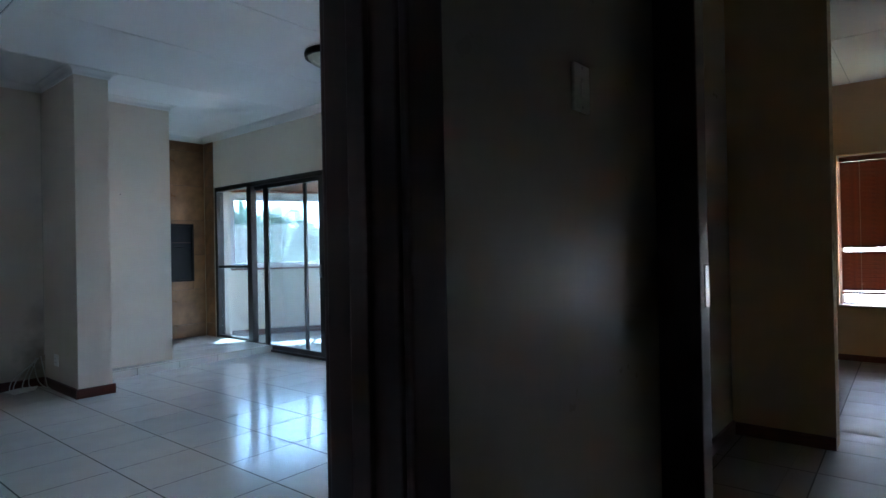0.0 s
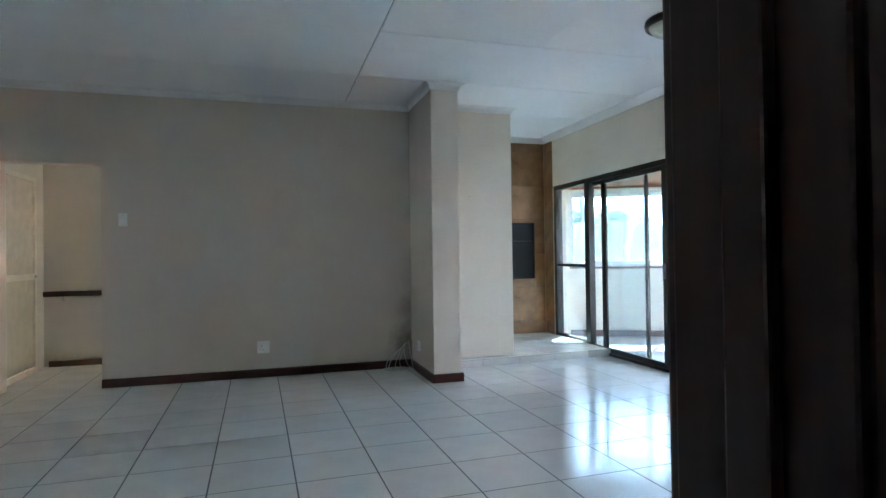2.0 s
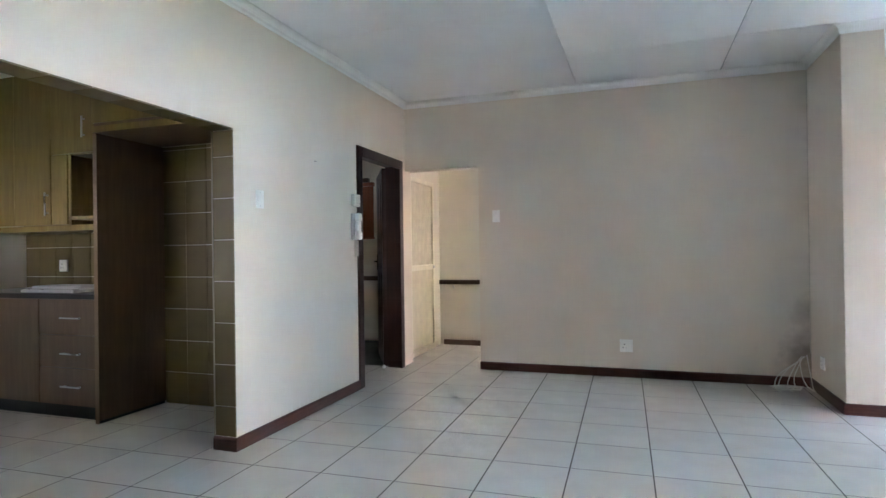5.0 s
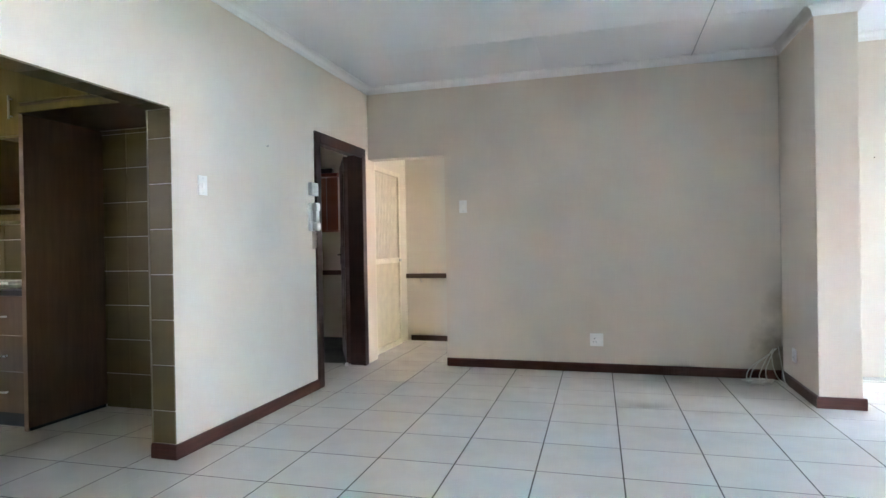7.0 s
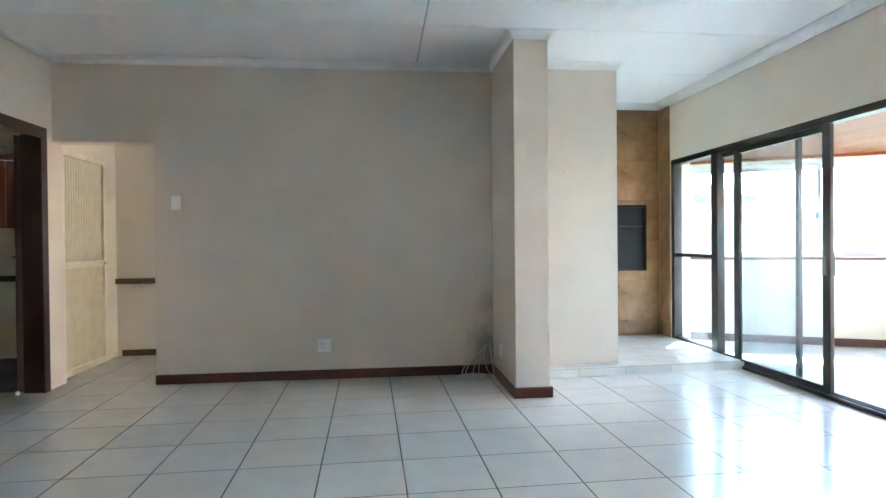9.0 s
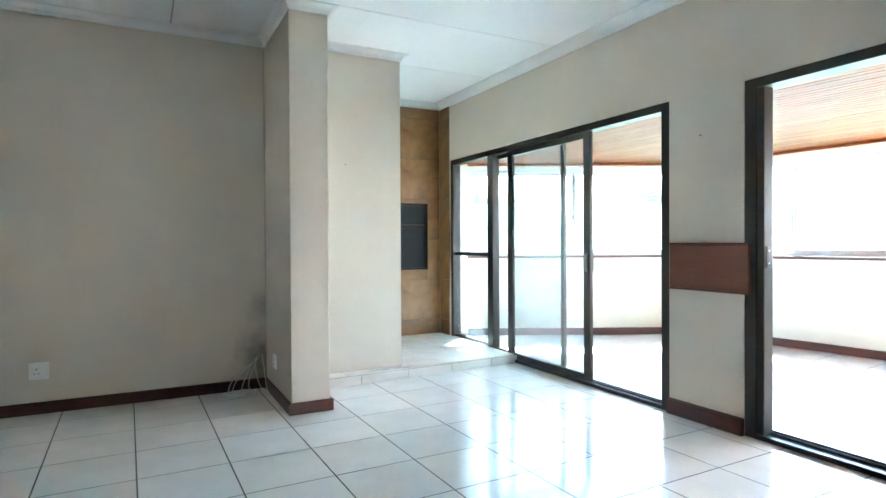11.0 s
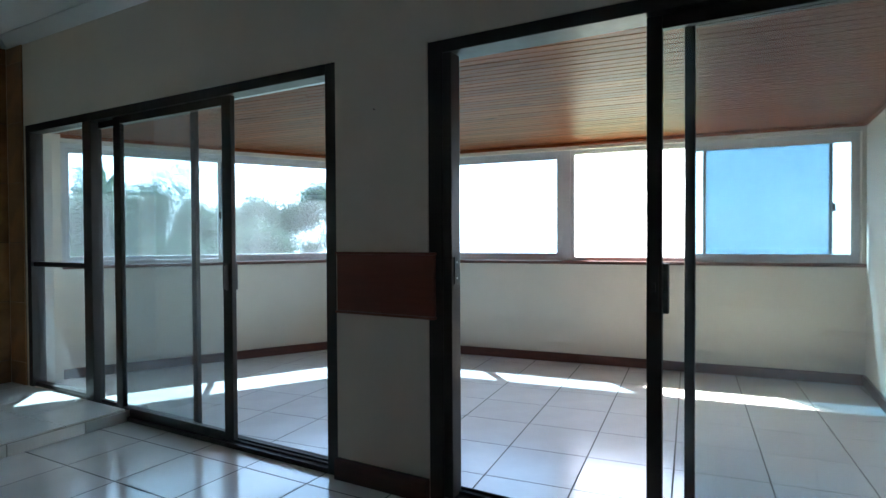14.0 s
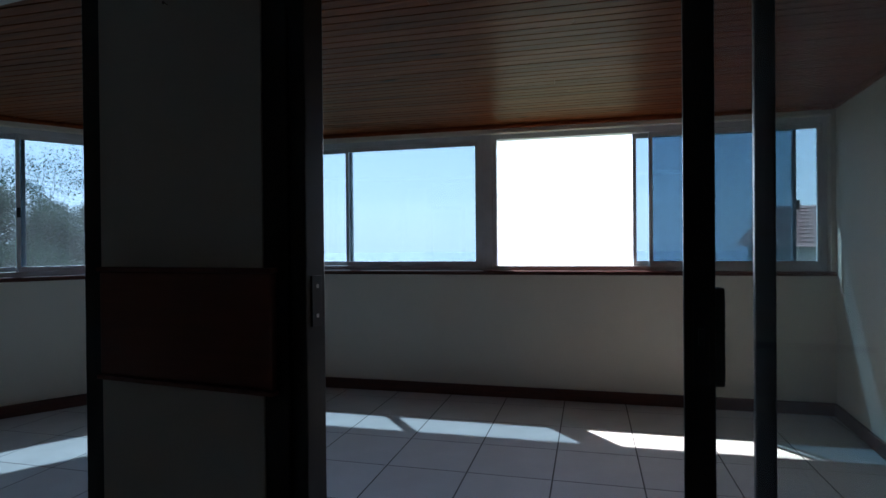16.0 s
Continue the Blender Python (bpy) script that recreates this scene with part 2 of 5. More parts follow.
def boxes(*rows, bevel=0.0):
    bm = bmesh.new()
    for r in rows:
        box(bm, *r, bevel=bevel)
    return bm


def prism(bm, poly, z0, z1):
    """An upright prism on a plan polygon."""
    lo = [bm.verts.new((x, y, z0)) for x, y in poly]
    hi = [bm.verts.new((x, y, z1)) for x, y in poly]
    bm.faces.new(lo[::-1])
    bm.faces.new(hi)
    for i in range(len(poly)):
        j = (i + 1) % len(poly)
        bm.faces.new((lo[i], lo[j], hi[j], hi[i]))
    return bm


def rod(bm, path, r, sides=10):
    """A round bar along a line of points."""
    path = [Vector(p) for p in path]
    rings = []
    for i, p in enumerate(path):
        d = (path[min(i + 1, len(path) - 1)] - path[max(i - 1, 0)]).normalized()
        u = d.orthogonal().normalized() if i == 0 else (rings[-1][1] - d * rings[-1][1].dot(d)).normalized()
        w = d.cross(u)
        k = r[i] if isinstance(r, (list, tuple)) else r
        rings.append(([bm.verts.new(p + k * (math.cos(a) * u + math.sin(a) * w)) for a in (2 * math.pi * s / sides for s in range(sides))], u))
    for (a, _), (b, _) in zip(rings, rings[1:]):
        for s in range(sides):
            bm.faces.new((a[s], a[(s + 1) % sides], b[(s + 1) % sides], b[s]))
    bm.faces.new(rings[0][0][::-1])
    bm.faces.new(rings[-1][0])
    return bm


def lathe(bm, profile, sides=32, at=(0, 0, 0)):
    """A turned body from (radius, height) pairs."""
    rings = [[bm.verts.new((at[0] + r * math.cos(a), at[1] + r * math.sin(a), at[2] + z)) for a in (2 * math.pi * s / sides for s in range(sides))] for r, z in profile]
    for a, b in zip(rings, rings[1:]):
        for s in range(sides):
            bm.faces.new((a[s], a[(s + 1) % sides], b[(s + 1) % sides], b[s]))
    bm.faces.new(rings[0][::-1])
    bm.faces.new(rings[-1])
    return bm


def finish(name, bm, mat, smooth=False):
    bmesh.ops.recalc_face_normals(bm, faces=bm.faces)
    me = bpy.data.meshes.new(name)
    bm.to_mesh(me)
    bm.free()
    for one in mat if isinstance(mat, (list, tuple)) else (mat,):
        me.materials.append(one)
    if smooth:
        me.shade_smooth()
    return me


def structure(name, bm, mat, label="", category="", smooth=False):
    return tagged(new(name, finish(name, bm, mat, smooth)), label, category, kind="structure")


def thing(name, at, label, category, group="", kind="", rz=0.0):
    e = new(name)
    e.empty_display_size = 0.1
    e.matrix_world = pose(*at, 0, 0, rz)
    return tagged(e, label, category, group, kind)


def part(name, bm, mat, parent, label="", smooth=False, local=True):
    """One mesh under a thing or a part. local: its points are given in the parent's own space."""
    if not local:
        m = Matrix.Identity(4)
        o = parent
        while o:
            m = m @ o.matrix_basis.inverted()
            o = o.parent
        bmesh.ops.transform(bm, matrix=m, verts=bm.verts)
    ob = new(name, finish(name, bm, mat, smooth))
    ob.parent = parent
    return tagged(ob, label)


def clip(poly, edge_a, edge_b):
    """The part of a plan polygon to the left of the line from edge_a to edge_b."""
    (ax, ay), (bx, by) = edge_a, edge_b
    side = [(bx - ax) * (y - ay) - (by - ay) * (x - ax) for x, y in poly]
    out = []
    for i, p in enumerate(poly):
        j = (i + 1) % len(poly)
        q = poly[j]
        if side[i] >= 0:
            out.append(p)
        if side[i] * side[j] < 0:
            k = side[i] / (side[i] - side[j])
            out.append((p[0] + k * (q[0] - p[0]), p[1] + k * (q[1] - p[1])))
    return out


def inside(poly, region):
    for i in range(len(region)):
        poly = clip(poly, region[i], region[(i + 1) % len(region)])
        if len(poly) < 3:
            return []
    return poly


def area(poly):
    return 0.5 * abs(sum(x0 * y1 - x1 * y0 for (x0, y0), (x1, y1) in zip(poly, poly[1:] + poly[:1])))


def slab(bm, poly, top, depth=0.009, edge=0.0014):
    """A tile on a plan polygon, with a softened upper edge."""
    cx, cy = sum(p[0] for p in poly) / len(poly), sum(p[1] for p in poly) / len(poly)
    size = math.sqrt(max(area(poly), 1e-6))
    k = 1 - 2 * edge / size
    rings = [[bm.verts.new((x, y, top - depth)) for x, y in poly], [bm.verts.new((x, y, top - edge * 0.7)) for x, y in poly],
             [bm.verts.new((cx + k * (x - cx), cy + k * (y - cy), top)) for x, y in poly]]
    for a, b in zip(rings, rings[1:]):
        for s in range(len(poly)):
            bm.faces.new((a[s], a[(s + 1) % len(poly)], b[(s + 1) % len(poly)], b[s]))
    bm.faces.new(rings[-1])
    return bm


# ---- the plan ----
XW, YN, XE, YS = -2.11, 6.485, 3.745, 1.055   # living room: inner faces
CEIL = 2.71
COL = (1.53, 1.79, 5.645)                     # the projecting pier: x from, x to, front y
YB, XB = 6.34, 2.617                          # front and side of the wall beside the grill
YG = 7.80                                     # grill wall
HEARTH = 0.08
S1 = (4.515, 7.546)                           # sliding doors: y from, y to
S2 = (1.90, 3.985)
HEAD = 2.045
XO = 3.93                                     # balcony face of the east wall
BA, BB, BC = (6.60, 6.64), (7.15, 2.03), (4.16, 7.88)   # balcony corners
BALC = [(XO, 1.90), BB, BA, BC, (XO, 8.0)]
BCEIL = 2.075
KIT = (2.2, 3.80, 1.92)                       # kitchen opening: y from, y to, height
DOOR = (5.392, 6.385, 2.098)                  # room door: y from, y to, height

# ---- large structure ----
wall_west = structure("wall_west", boxes(
    (XW - 0.15, XW, 0.9, KIT[0], 0, CEIL), (XW - 0.15, XW, KIT[0], KIT[1] + 0.008, KIT[2] + 0.008, CEIL), (XW - 0.15, XW, KIT[1] + 0.008, DOOR[0], 0, CEIL),
    (XW - 0.15, XW, DOOR[0], DOOR[1], DOOR[2], CEIL), (XW - 0.15, XW, DOOR[1], YN + 0.15, 0, CEIL)), M_WALL, "beige painted plaster wall with two openings", "wall")
wall_north = structure("wall_north", boxes((XW, -1.322, YN, YN + 0.15, 2.012, CEIL), (-1.322, COL[0], YN, YN + 0.15, 0, CEIL)), M_WALLN, "beige painted plaster wall with a low passage opening", "wall")
pier_bm = bmesh.new()
box(pier_bm, COL[0], COL[1], COL[2], YN + 0.15, 0, CEIL, 0.006)
wall_pier = structure("wall_pier", pier_bm, M_WALL, "beige plastered pier that projects into the room", "wall")
grill_bm = bmesh.new()
box(grill_bm, COL[1], XB, YB, YG + 0.15, HEARTH, CEIL, 0.005)
wall_grill_side = structure("wall_grill_side", grill_bm, M_WALL, "beige plastered chimney wall on the raised hearth", "wall")
GX0, GX1, GZ0, GZ1 = 2.80, 3.575, 0.82, 1.572
wall_grill = structure("wall_grill", boxes((XB, GX0, YG, YG + 0.15, 0, CEIL), (GX1, XO, YG, YG + 0.15, 0, CEIL), (GX0, GX1, YG, YG + 0.15, 0, GZ0), (GX0, GX1, YG, YG + 0.15, GZ1, CEIL)), M_WALL, "wall behind the built-in grill", "wall")
wall_east = structure("wall_east", boxes(
    (XE, XO, 1.25, S2[0], 0, CEIL), (XE, XO, S2[0], S2[1], HEAD, CEIL), (XE, XO, S2[1], S1[0], 0, CEIL), (XE, XO, S1[0], S1[1], HEAD, CEIL), (XE, XO, S1[1], YG, 0, CEIL)),
    M_WALL, "beige painted wall with two sliding-door openings", "wall")
DX0, DX1 = -0.45, 0.50                        # doorway the camera comes through, outside its frame
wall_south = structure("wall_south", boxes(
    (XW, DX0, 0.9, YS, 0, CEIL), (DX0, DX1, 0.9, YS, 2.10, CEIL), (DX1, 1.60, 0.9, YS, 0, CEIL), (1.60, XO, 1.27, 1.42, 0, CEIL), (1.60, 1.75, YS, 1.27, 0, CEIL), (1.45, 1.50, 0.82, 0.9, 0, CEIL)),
    M_WALLG, "beige painted wall with a doorway, toned down for the dim passage", "wall")

# ceiling boards with open joints, one mesh
cbm = bmesh.new()
box(cbm, XW - 0.15, XO, 0.9, YG + 0.15, CEIL + 0.008, CEIL + 0.12)
for f in cbm.faces:
    f.material_index = 1
xs, ys = [XW, -0.35, 0.87, 2.09, XE], [0.9, 1.62, 2.61, 3.60, 4.585, 5.58, 6.58, YG]
for x0, x1 in zip(xs, xs[1:]):
    for y0, y1 in zip(ys, ys[1:]):
        seam = 0.0010 if x1 <= 0.9 else 0.0035
        seamx = 0.005 if abs(x1 - 0.87) < 0.01 else 0.0006
        seaml = 0.005 if abs(x0 - 0.87) < 0.01 else 0.0006
        box(cbm, x0 + seaml, x1 - seamx, y0 + seam, y1 - seam, CEIL, CEIL + 0.01)
ceiling = structure("ceiling", cbm, [M_CEIL, M_GAP], "white painted board ceiling with dark joints", "ceiling")


def cornice(a, b, inward, name="cornice", drop=0.058, reach=0.062, ext=(0.0, 0.0), top=CEIL, plain=False):
    """A coved cornice from a to b under the ceiling; inward is the room's side; ext lengthens its ends at the ceiling."""
    a, b, n = Vector((*a, 0)), Vector((*b, 0)), Vector((*inward, 0))
    d = (b - a).normalized()
    prof = [(0.0, -drop), (0.006, -drop), (0.012, -drop + 0.012)]
    prof += [(0.012 + (reach - 0.02) * (1 - math.cos(t)), -drop + 0.012 + (drop - 0.018) * math.sin(t)) for t in (0.4, 0.8, 1.2, 1.5)]
    prof += [(reach, -0.004), (reach, -0.0005), (0.0, -0.0005)]
    if plain:
        prof = [(0.0, -drop)] + [(0.11 * (1 - math.cos(t)), -drop + drop * math.sin(t)) for t in (0.15, 0.3, 0.5, 0.7, 0.9, 1.1, 1.3, 1.5)] + [(0.111, -0.0003), (0.0, -0.0003)]
    bm = bmesh.new()
    ends = []
    for p, sgn, e in ((a, -1, ext[0]), (b, 1, ext[1])):
        ends.append([bm.verts.new(p + n * u + d * (sgn * e * u) + Vector((0, 0, top + v))) for u, v in prof])
    for i in range(len(prof)):
        j = (i + 1) % len(prof)
        bm.faces.new((ends[0][i], ends[0][j], ends[1][j], ends[1][i]))
    bm.faces.new(ends[0])
    bm.faces.new(ends[1][::-1])
    return structure(name, bm, M_CEIL if plain else M_CORN, "white coved plaster cornice under the ceiling", "cornice", smooth=plain)


cornice((XW, YS), (XW, YN), (1, 0), ext=(-1, -1))
cornice((XW, YN), (COL[0], YN), (0, -1), ext=(-1, -1))
cornice((COL[0], YN), (COL[0], COL[2]), (-1, 0), ext=(-1, 1))
cornice((COL[0], COL[2]), (COL[1], COL[2]), (0, -1), ext=(1, 1))
cornice((COL[1], COL[2]), (COL[1], YB), (1, 0), ext=(1, -1))
cornice((COL[1], YB), (XB, YB), (0, -1), ext=(-1, 1))
cornice((XB, YB), (XB, YG), (1, 0), ext=(1, -1))
cornice((XB, YG), (XE, YG), (0, -1), ext=(-1, -1), plain=True)
cornice((XE, YS + 0.4), (XE, YG), (-1, 0), ext=(-1, -1), plain=True)


def baseboard(a, b, inward, h=0.078, d=0.018, name="baseboard"):
    """A wooden skirting with a rounded upper edge from a to b."""
    a, b, n = Vector((*a, 0)), Vector((*b, 0)), Vector((*inward, 0))
    prof = [(-0.002, 0.0), (d, 0.0), (d, h - 0.012), (d * 0.8, h - 0.004), (d * 0.45, h), (-0.002, h)]
    bm = bmesh.new()
    ends = [[bm.verts.new(p + n * u + Vector((0, 0, v))) for u, v in prof] for p in (a, b)]
    for i in range(len(prof)):
        j = (i + 1) % len(prof)
        bm.faces.new((ends[0][i], ends[0][j], ends[1][j], ends[1][i]))
    bm.faces.new(ends[0])
    bm.faces.new(ends[1][::-1])
    return structure(name, bm, M_SKIRT, "dark red-brown wooden skirting board", "skirting")


baseboard((XW, KIT[1] - 0.01), (XW, DOOR[0]), (1, 0))
baseboard((XW - 0.15, KIT[1]), (XW + 0.018, KIT[1]), (0, -1), 0.08)
baseboard((XW, YS), (XW, KIT[0]), (1, 0))
baseboard((-1.322, YN), (COL[0], YN), (0, -1))
baseboard((COL[0], YN), (COL[0], COL[2] - 0.018), (-1, 0))
baseboard((COL[0], COL[2]), (COL[1] + 0.018, COL[2]), (0, -1))
baseboard((COL[1], COL[2]), (COL[1], YB), (1, 0))
baseboard((XE, S2[1]), (XE, S1[0]), (-1, 0), 0.10, 0.03)
baseboard((DX1 + 0.08, YS), (1.60, YS), (0, 1))

# raised hearth in front of the grill: one body, tiles laid last
HEARTH_PLAN = [(COL[1], 6.195), (XE, 6.302), (XE, YG), (COL[1], YG)]
hb = bmesh.new()
prism(hb, HEARTH_PLAN, 0, HEARTH - 0.009)
hearth = structure("hearth", hb, M_LGROUT, "raised hearth platform tiled in white", "hearth")

# floors: grout beds
floor = structure("floor", boxes((-5.2, XO, -3.6, 8.1, -0.14, -0.0008)), M_GROUT, "white ceramic floor tiles with dark grout", "floor")
fb = bmesh.new()
prism(fb, [(XO, 1.7), (7.4, 1.7), (7.4, 2.0), (6.85, 6.8), (4.2, 8.15), (XO, 8.15)], -0.14, -0.0008)
floor_balcony = structure("floor_balcony", fb, M_GROUT, "balcony floor of white ceramic tiles with dark grout", "floor")

# ---- balcony shell ----


def outward(a, b):
    d = (Vector(b) - Vector(a)).normalized()
    return d, Vector((-d.y, d.x)) if Vector((-d.y, d.x)).dot(Vector(a) - Vector((4.5, 4.5))) > 0 else Vector((d.y, -d.x))


def run(a, b, s0, s1, n0, n1):
    """A plan rectangle along the line a-b, from s0 to s1 along it and n0 to n1 outwards."""
    d, n = outward(a, b)
    o = Vector(a)
    return [tuple(o + d * s + n * k) for s, k in ((s0, n0), (s1, n0), (s1, n1), (s0, n1))]


L1, L2 = (Vector(BA) - Vector(BC)).length, (Vector(BB) - Vector(BA)).length
SILL, WTOP = 0.965, 2.015
wb = bmesh.new()
prism(wb, run(BC, BA, -0.02, L1 + 0.06, 0, 0.2), -0.14, SILL - 0.03)
prism(wb, run(BC, BA, -0.02, L1 + 0.06, 0, 0.2), WTOP, 2.45)
prism(wb, [(XO, 8.0), BC, tuple(Vector(BC) + Vector((0.09, 0.18))), (XO, 8.2)], -0.14, 2.45)
wall_balcony_1 = structure("wall_balcony_1", wb, M_BALC, "cream painted balcony parapet below a window band", "wall")
wb = bmesh.new()
prism(wb, run(BA, BB, -0.02, L2 + 0.02, 0, 0.2), -0.14, SILL - 0.03)
prism(wb, run(BA, BB, -0.02, L2 + 0.02, 0, 0.2), WTOP, 2.45)
wall_balcony_2 = structure("wall_balcony_2", wb, M_BALC, "cream painted balcony parapet below a window band", "wall")
wb = bmesh.new()
prism(wb, [(XO, 1.70), (7.4, 1.84), BB, (XO, 1.90)], -0.14, 2.45)
wall_balcony_3 = structure("wall_balcony_3", wb, M_BALC, "cream painted balcony end wall", "wall")


def strip(name, a, b, s0, s1, n0, n1, z0, z1, mat, label, category):
    bm = bmesh.new()
    prism(bm, run(a, b, s0, s1, n0, n1), z0, z1)
    bmesh.ops.bevel(bm, geom=bm.edges[:], offset=0.004, segments=1, affect="EDGES")
    return structure(name, bm, mat, label, category)


for a, b, ln in ((BC, BA, L1), (BA, BB, L2)):
    strip("sill", a, b, 0.0, ln, -0.03, 0.19, SILL - 0.03, SILL, M_SKIRT, "dark brown window sill board", "sill")
    strip("baseboard", a, b, 0.0, ln, -0.018, 0.002, 0, 0.085, M_SKIRT, "dark brown wooden skirting board", "skirting")
    strip("trim", a, b, 0.0, ln, -0.03, 0.0, BCEIL - 0.03, BCEIL - 0.001, M_BOARD, "varnished pine edge bead under the ceiling", "trim")
strip("baseboard", BB, (XO, 1.90), 0.0, 3.2, -0.018, 0.002, 0, 0.085, M_SKIRT, "dark brown wooden skirting board", "skirting")
strip("trim", BB, (XO, 1.90), 0.0, 3.2, -0.03, 0.0, BCEIL - 0.03, BCEIL - 0.001, M_BOARD, "varnished pine edge bead under the ceiling", "trim")
structure("trim", boxes((XO, XO + 0.05, 1.95, 7.9, BCEIL - 0.045, BCEIL - 0.001)), M_ALU, "white strip over the sliding doors", "trim")

# pine boards of the balcony ceiling, one mesh
bd, bn = outward(BA, BB)
bb = bmesh.new()
rng = random.Random(4)
k = -52
while k < 6:
    w0 = k * 0.068
    cut = rng.uniform(-0.5, 3.0)
    for s0, s1 in ((-3.0, cut), (cut, 6.5)):
        o = Vector(BA)
        quad = [tuple(o + bd * s + bn * v) for s, v in ((s0 + 0.0007, w0), (s1 - 0.0007, w0), (s1 - 0.0007, w0 + 0.0595), (s0 + 0.0007, w0 + 0.0595))]
        quad = inside(quad[::-1] if (quad[1][0] - quad[0][0]) * (quad[2][1] - quad[0][1]) - (quad[1][1] - quad[0][1]) * (quad[2][0] - quad[0][0]) < 0 else quad, BALC)
        if len(quad) > 2 and area(quad) > 1e-4:
            dz = rng.uniform(0, 0.0012)
            lo = [bb.verts.new((x, y, BCEIL + dz)) for x, y in quad]
            cx, cy = sum(p[0] for p in quad) / len(quad), sum(p[1] for p in quad) / len(quad)
            hi = [bb.verts.new((x, y, BCEIL + 0.014)) for x, y in quad]
            bb.faces.new(lo)
            for i in range(len(quad)):
                j = (i + 1) % len(quad)
                bb.faces.new((lo[i], lo[j], hi[j], hi[i]))
    k += 1
back = [bb.verts.new((x, y, BCEIL + 0.0145)) for x, y in BALC]
top = [bb.verts.new((x, y, BCEIL + 0.1)) for x, y in BALC]
fs = [bb.faces.new(back), bb.faces.new(top)]
ceiling_balcony = structure("ceiling_balcony", bb, M_BOARD, "varnished knotty pine tongue-and-groove board ceiling", "ceiling")
# flat roof over all
structure("roof", boxes((-5.4, XO + 0.1, -3.8, 8.3, 2.86, 3.05)), M_CEIL, "flat concrete roof slab", "roof")
rb = bmesh.new()
prism(rb, [(XO + 0.1, 1.2), (7.97, 1.2), (7.92, 2.0), (7.24, 7.20), (4.5, 8.66), (XO + 0.1, 8.66)], 2.46, 2.6)
structure("roof_balcony", rb, M_CEIL, "flat balcony roof slab", "roof")

# ---- sliding doors and windows ----


def bars(rows, bevel=0.004):
    return boxes(*rows, bevel=bevel)


def leaf(parent, name, y0, y1, z0, z1, x, depth, stile, rail, mat, glass, handle=None, stiles=None):
    """A glazed leaf in the plane x: two stiles, two rails, a pane, in the parent's space."""
    st = stiles or (stile, stile)
    ob = part(name, bars([(x, x + depth, y0, y0 + st[0], z0, z1)]), mat, parent)
    part("stile", bars([(x, x + depth, y1 - st[1], y1, z0, z1)]), mat, ob)
    part("rail", bars([(x, x + depth, y0 + st[0], y1 - st[1], z0, z0 + rail)]), mat, ob)
    part("rail", bars([(x, x + depth, y0 + st[0], y1 - st[1], z1 - rail, z1)]), mat, ob)
    part("pane", boxes((x + depth * 0.42, x + depth * 0.58, y0 + st[0] - 0.006, y1 - st[1] + 0.006, z0 + rail - 0.006, z1 - rail + 0.006)), glass, ob, "clear glass pane")
    if handle:
        hy, hz0, hz1, side = handle
        part("handle", boxes((x - 0.022, x - 0.0005, hy - 0.012, hy + 0.012, hz0, hz1), (x - 0.045, x - 0.02, hy - 0.012, hy + 0.022 * side, hz0 + 0.01, hz1 - 0.01), bevel=0.003), M_BLACK, ob, "black pull handle")
        part("handle", boxes((x + depth + 0.0005, x + depth + 0.03, hy - 0.012, hy + 0.012, hz0, hz1), bevel=0.003), M_BLACK, ob, "black pull handle")
    return ob


def sliding_door(name, y0, y1, label):
    d = thing(name, (XE, y0, 0), label, "sliding door", kind="structure")
    return d


# first door: side light beside a two-leaf slider pushed half open
d1 = sliding_door("door_1", S1[0], S1[1], "dark bronze aluminium sliding door, half open, with a fixed side light")
FX = 0.004
o = S1[0]
part("jamb", bars([(FX, 0.10, 0, 0.07, 0, HEAD)]), M_BRONZE, d1)
part("jamb", bars([(FX, 0.10, S1[1] - o - 0.055, S1[1] - o, HEARTH - 0.002, HEAD)]), M_BRONZE, d1)
part("head", bars([(FX, 0.10, 0.07, S1[1] - o - 0.055, HEAD - 0.055, HEAD)]), M_BRONZE, d1)
part("track", boxes((FX, 0.10, 0.07, 6.66 - o, 0.0, 0.028), (0.03, 0.036, 0.07, 6.66 - o, 0.028, 0.042), (0.065, 0.071, 0.07, 6.66 - o, 0.028, 0.042), bevel=0.002), M_BRONZE, d1)
part("mullion", bars([(FX, 0.06, 6.672 - o, 6.772 - o, 0.0, HEAD - 0.055)]), M_BRONZE, d1)
part("transom", bars([(0.02, 0.075, 6.775 - o, S1[1] - o - 0.055, 0.985, 1.02)]), M_BRONZE, d1)
part("rail", bars([(0.02, 0.075, 6.775 - o, S1[1] - o - 0.055, HEARTH, HEARTH + 0.03)]), M_BRONZE, d1)
for z0, z1 in ((HEARTH + 0.024, 0.991), (1.014, HEAD - 0.05)):
    part("pane", boxes((0.045, 0.051, 6.77 - o, S1[1] - o - 0.05, z0, z1)), M_GLASS, d1, "clear glass pane")
leaf(d1, "fixed_leaf", 5.66 - o, 6.70 - o, 0.03, HEAD - 0.055, 0.062, 0.03, 0.05, 0.045, M_BRONZE, M_GLASS, stiles=(0.042, 0.012))
leaf(d1, "sliding_leaf", 5.30 - o, 6.44 - o, 0.03, HEAD - 0.055, 0.024, 0.032, 0.075, 0.05, M_BRONZE, M_GLASS, (0.035 + 5.30 - o, 0.89, 1.04, -1))

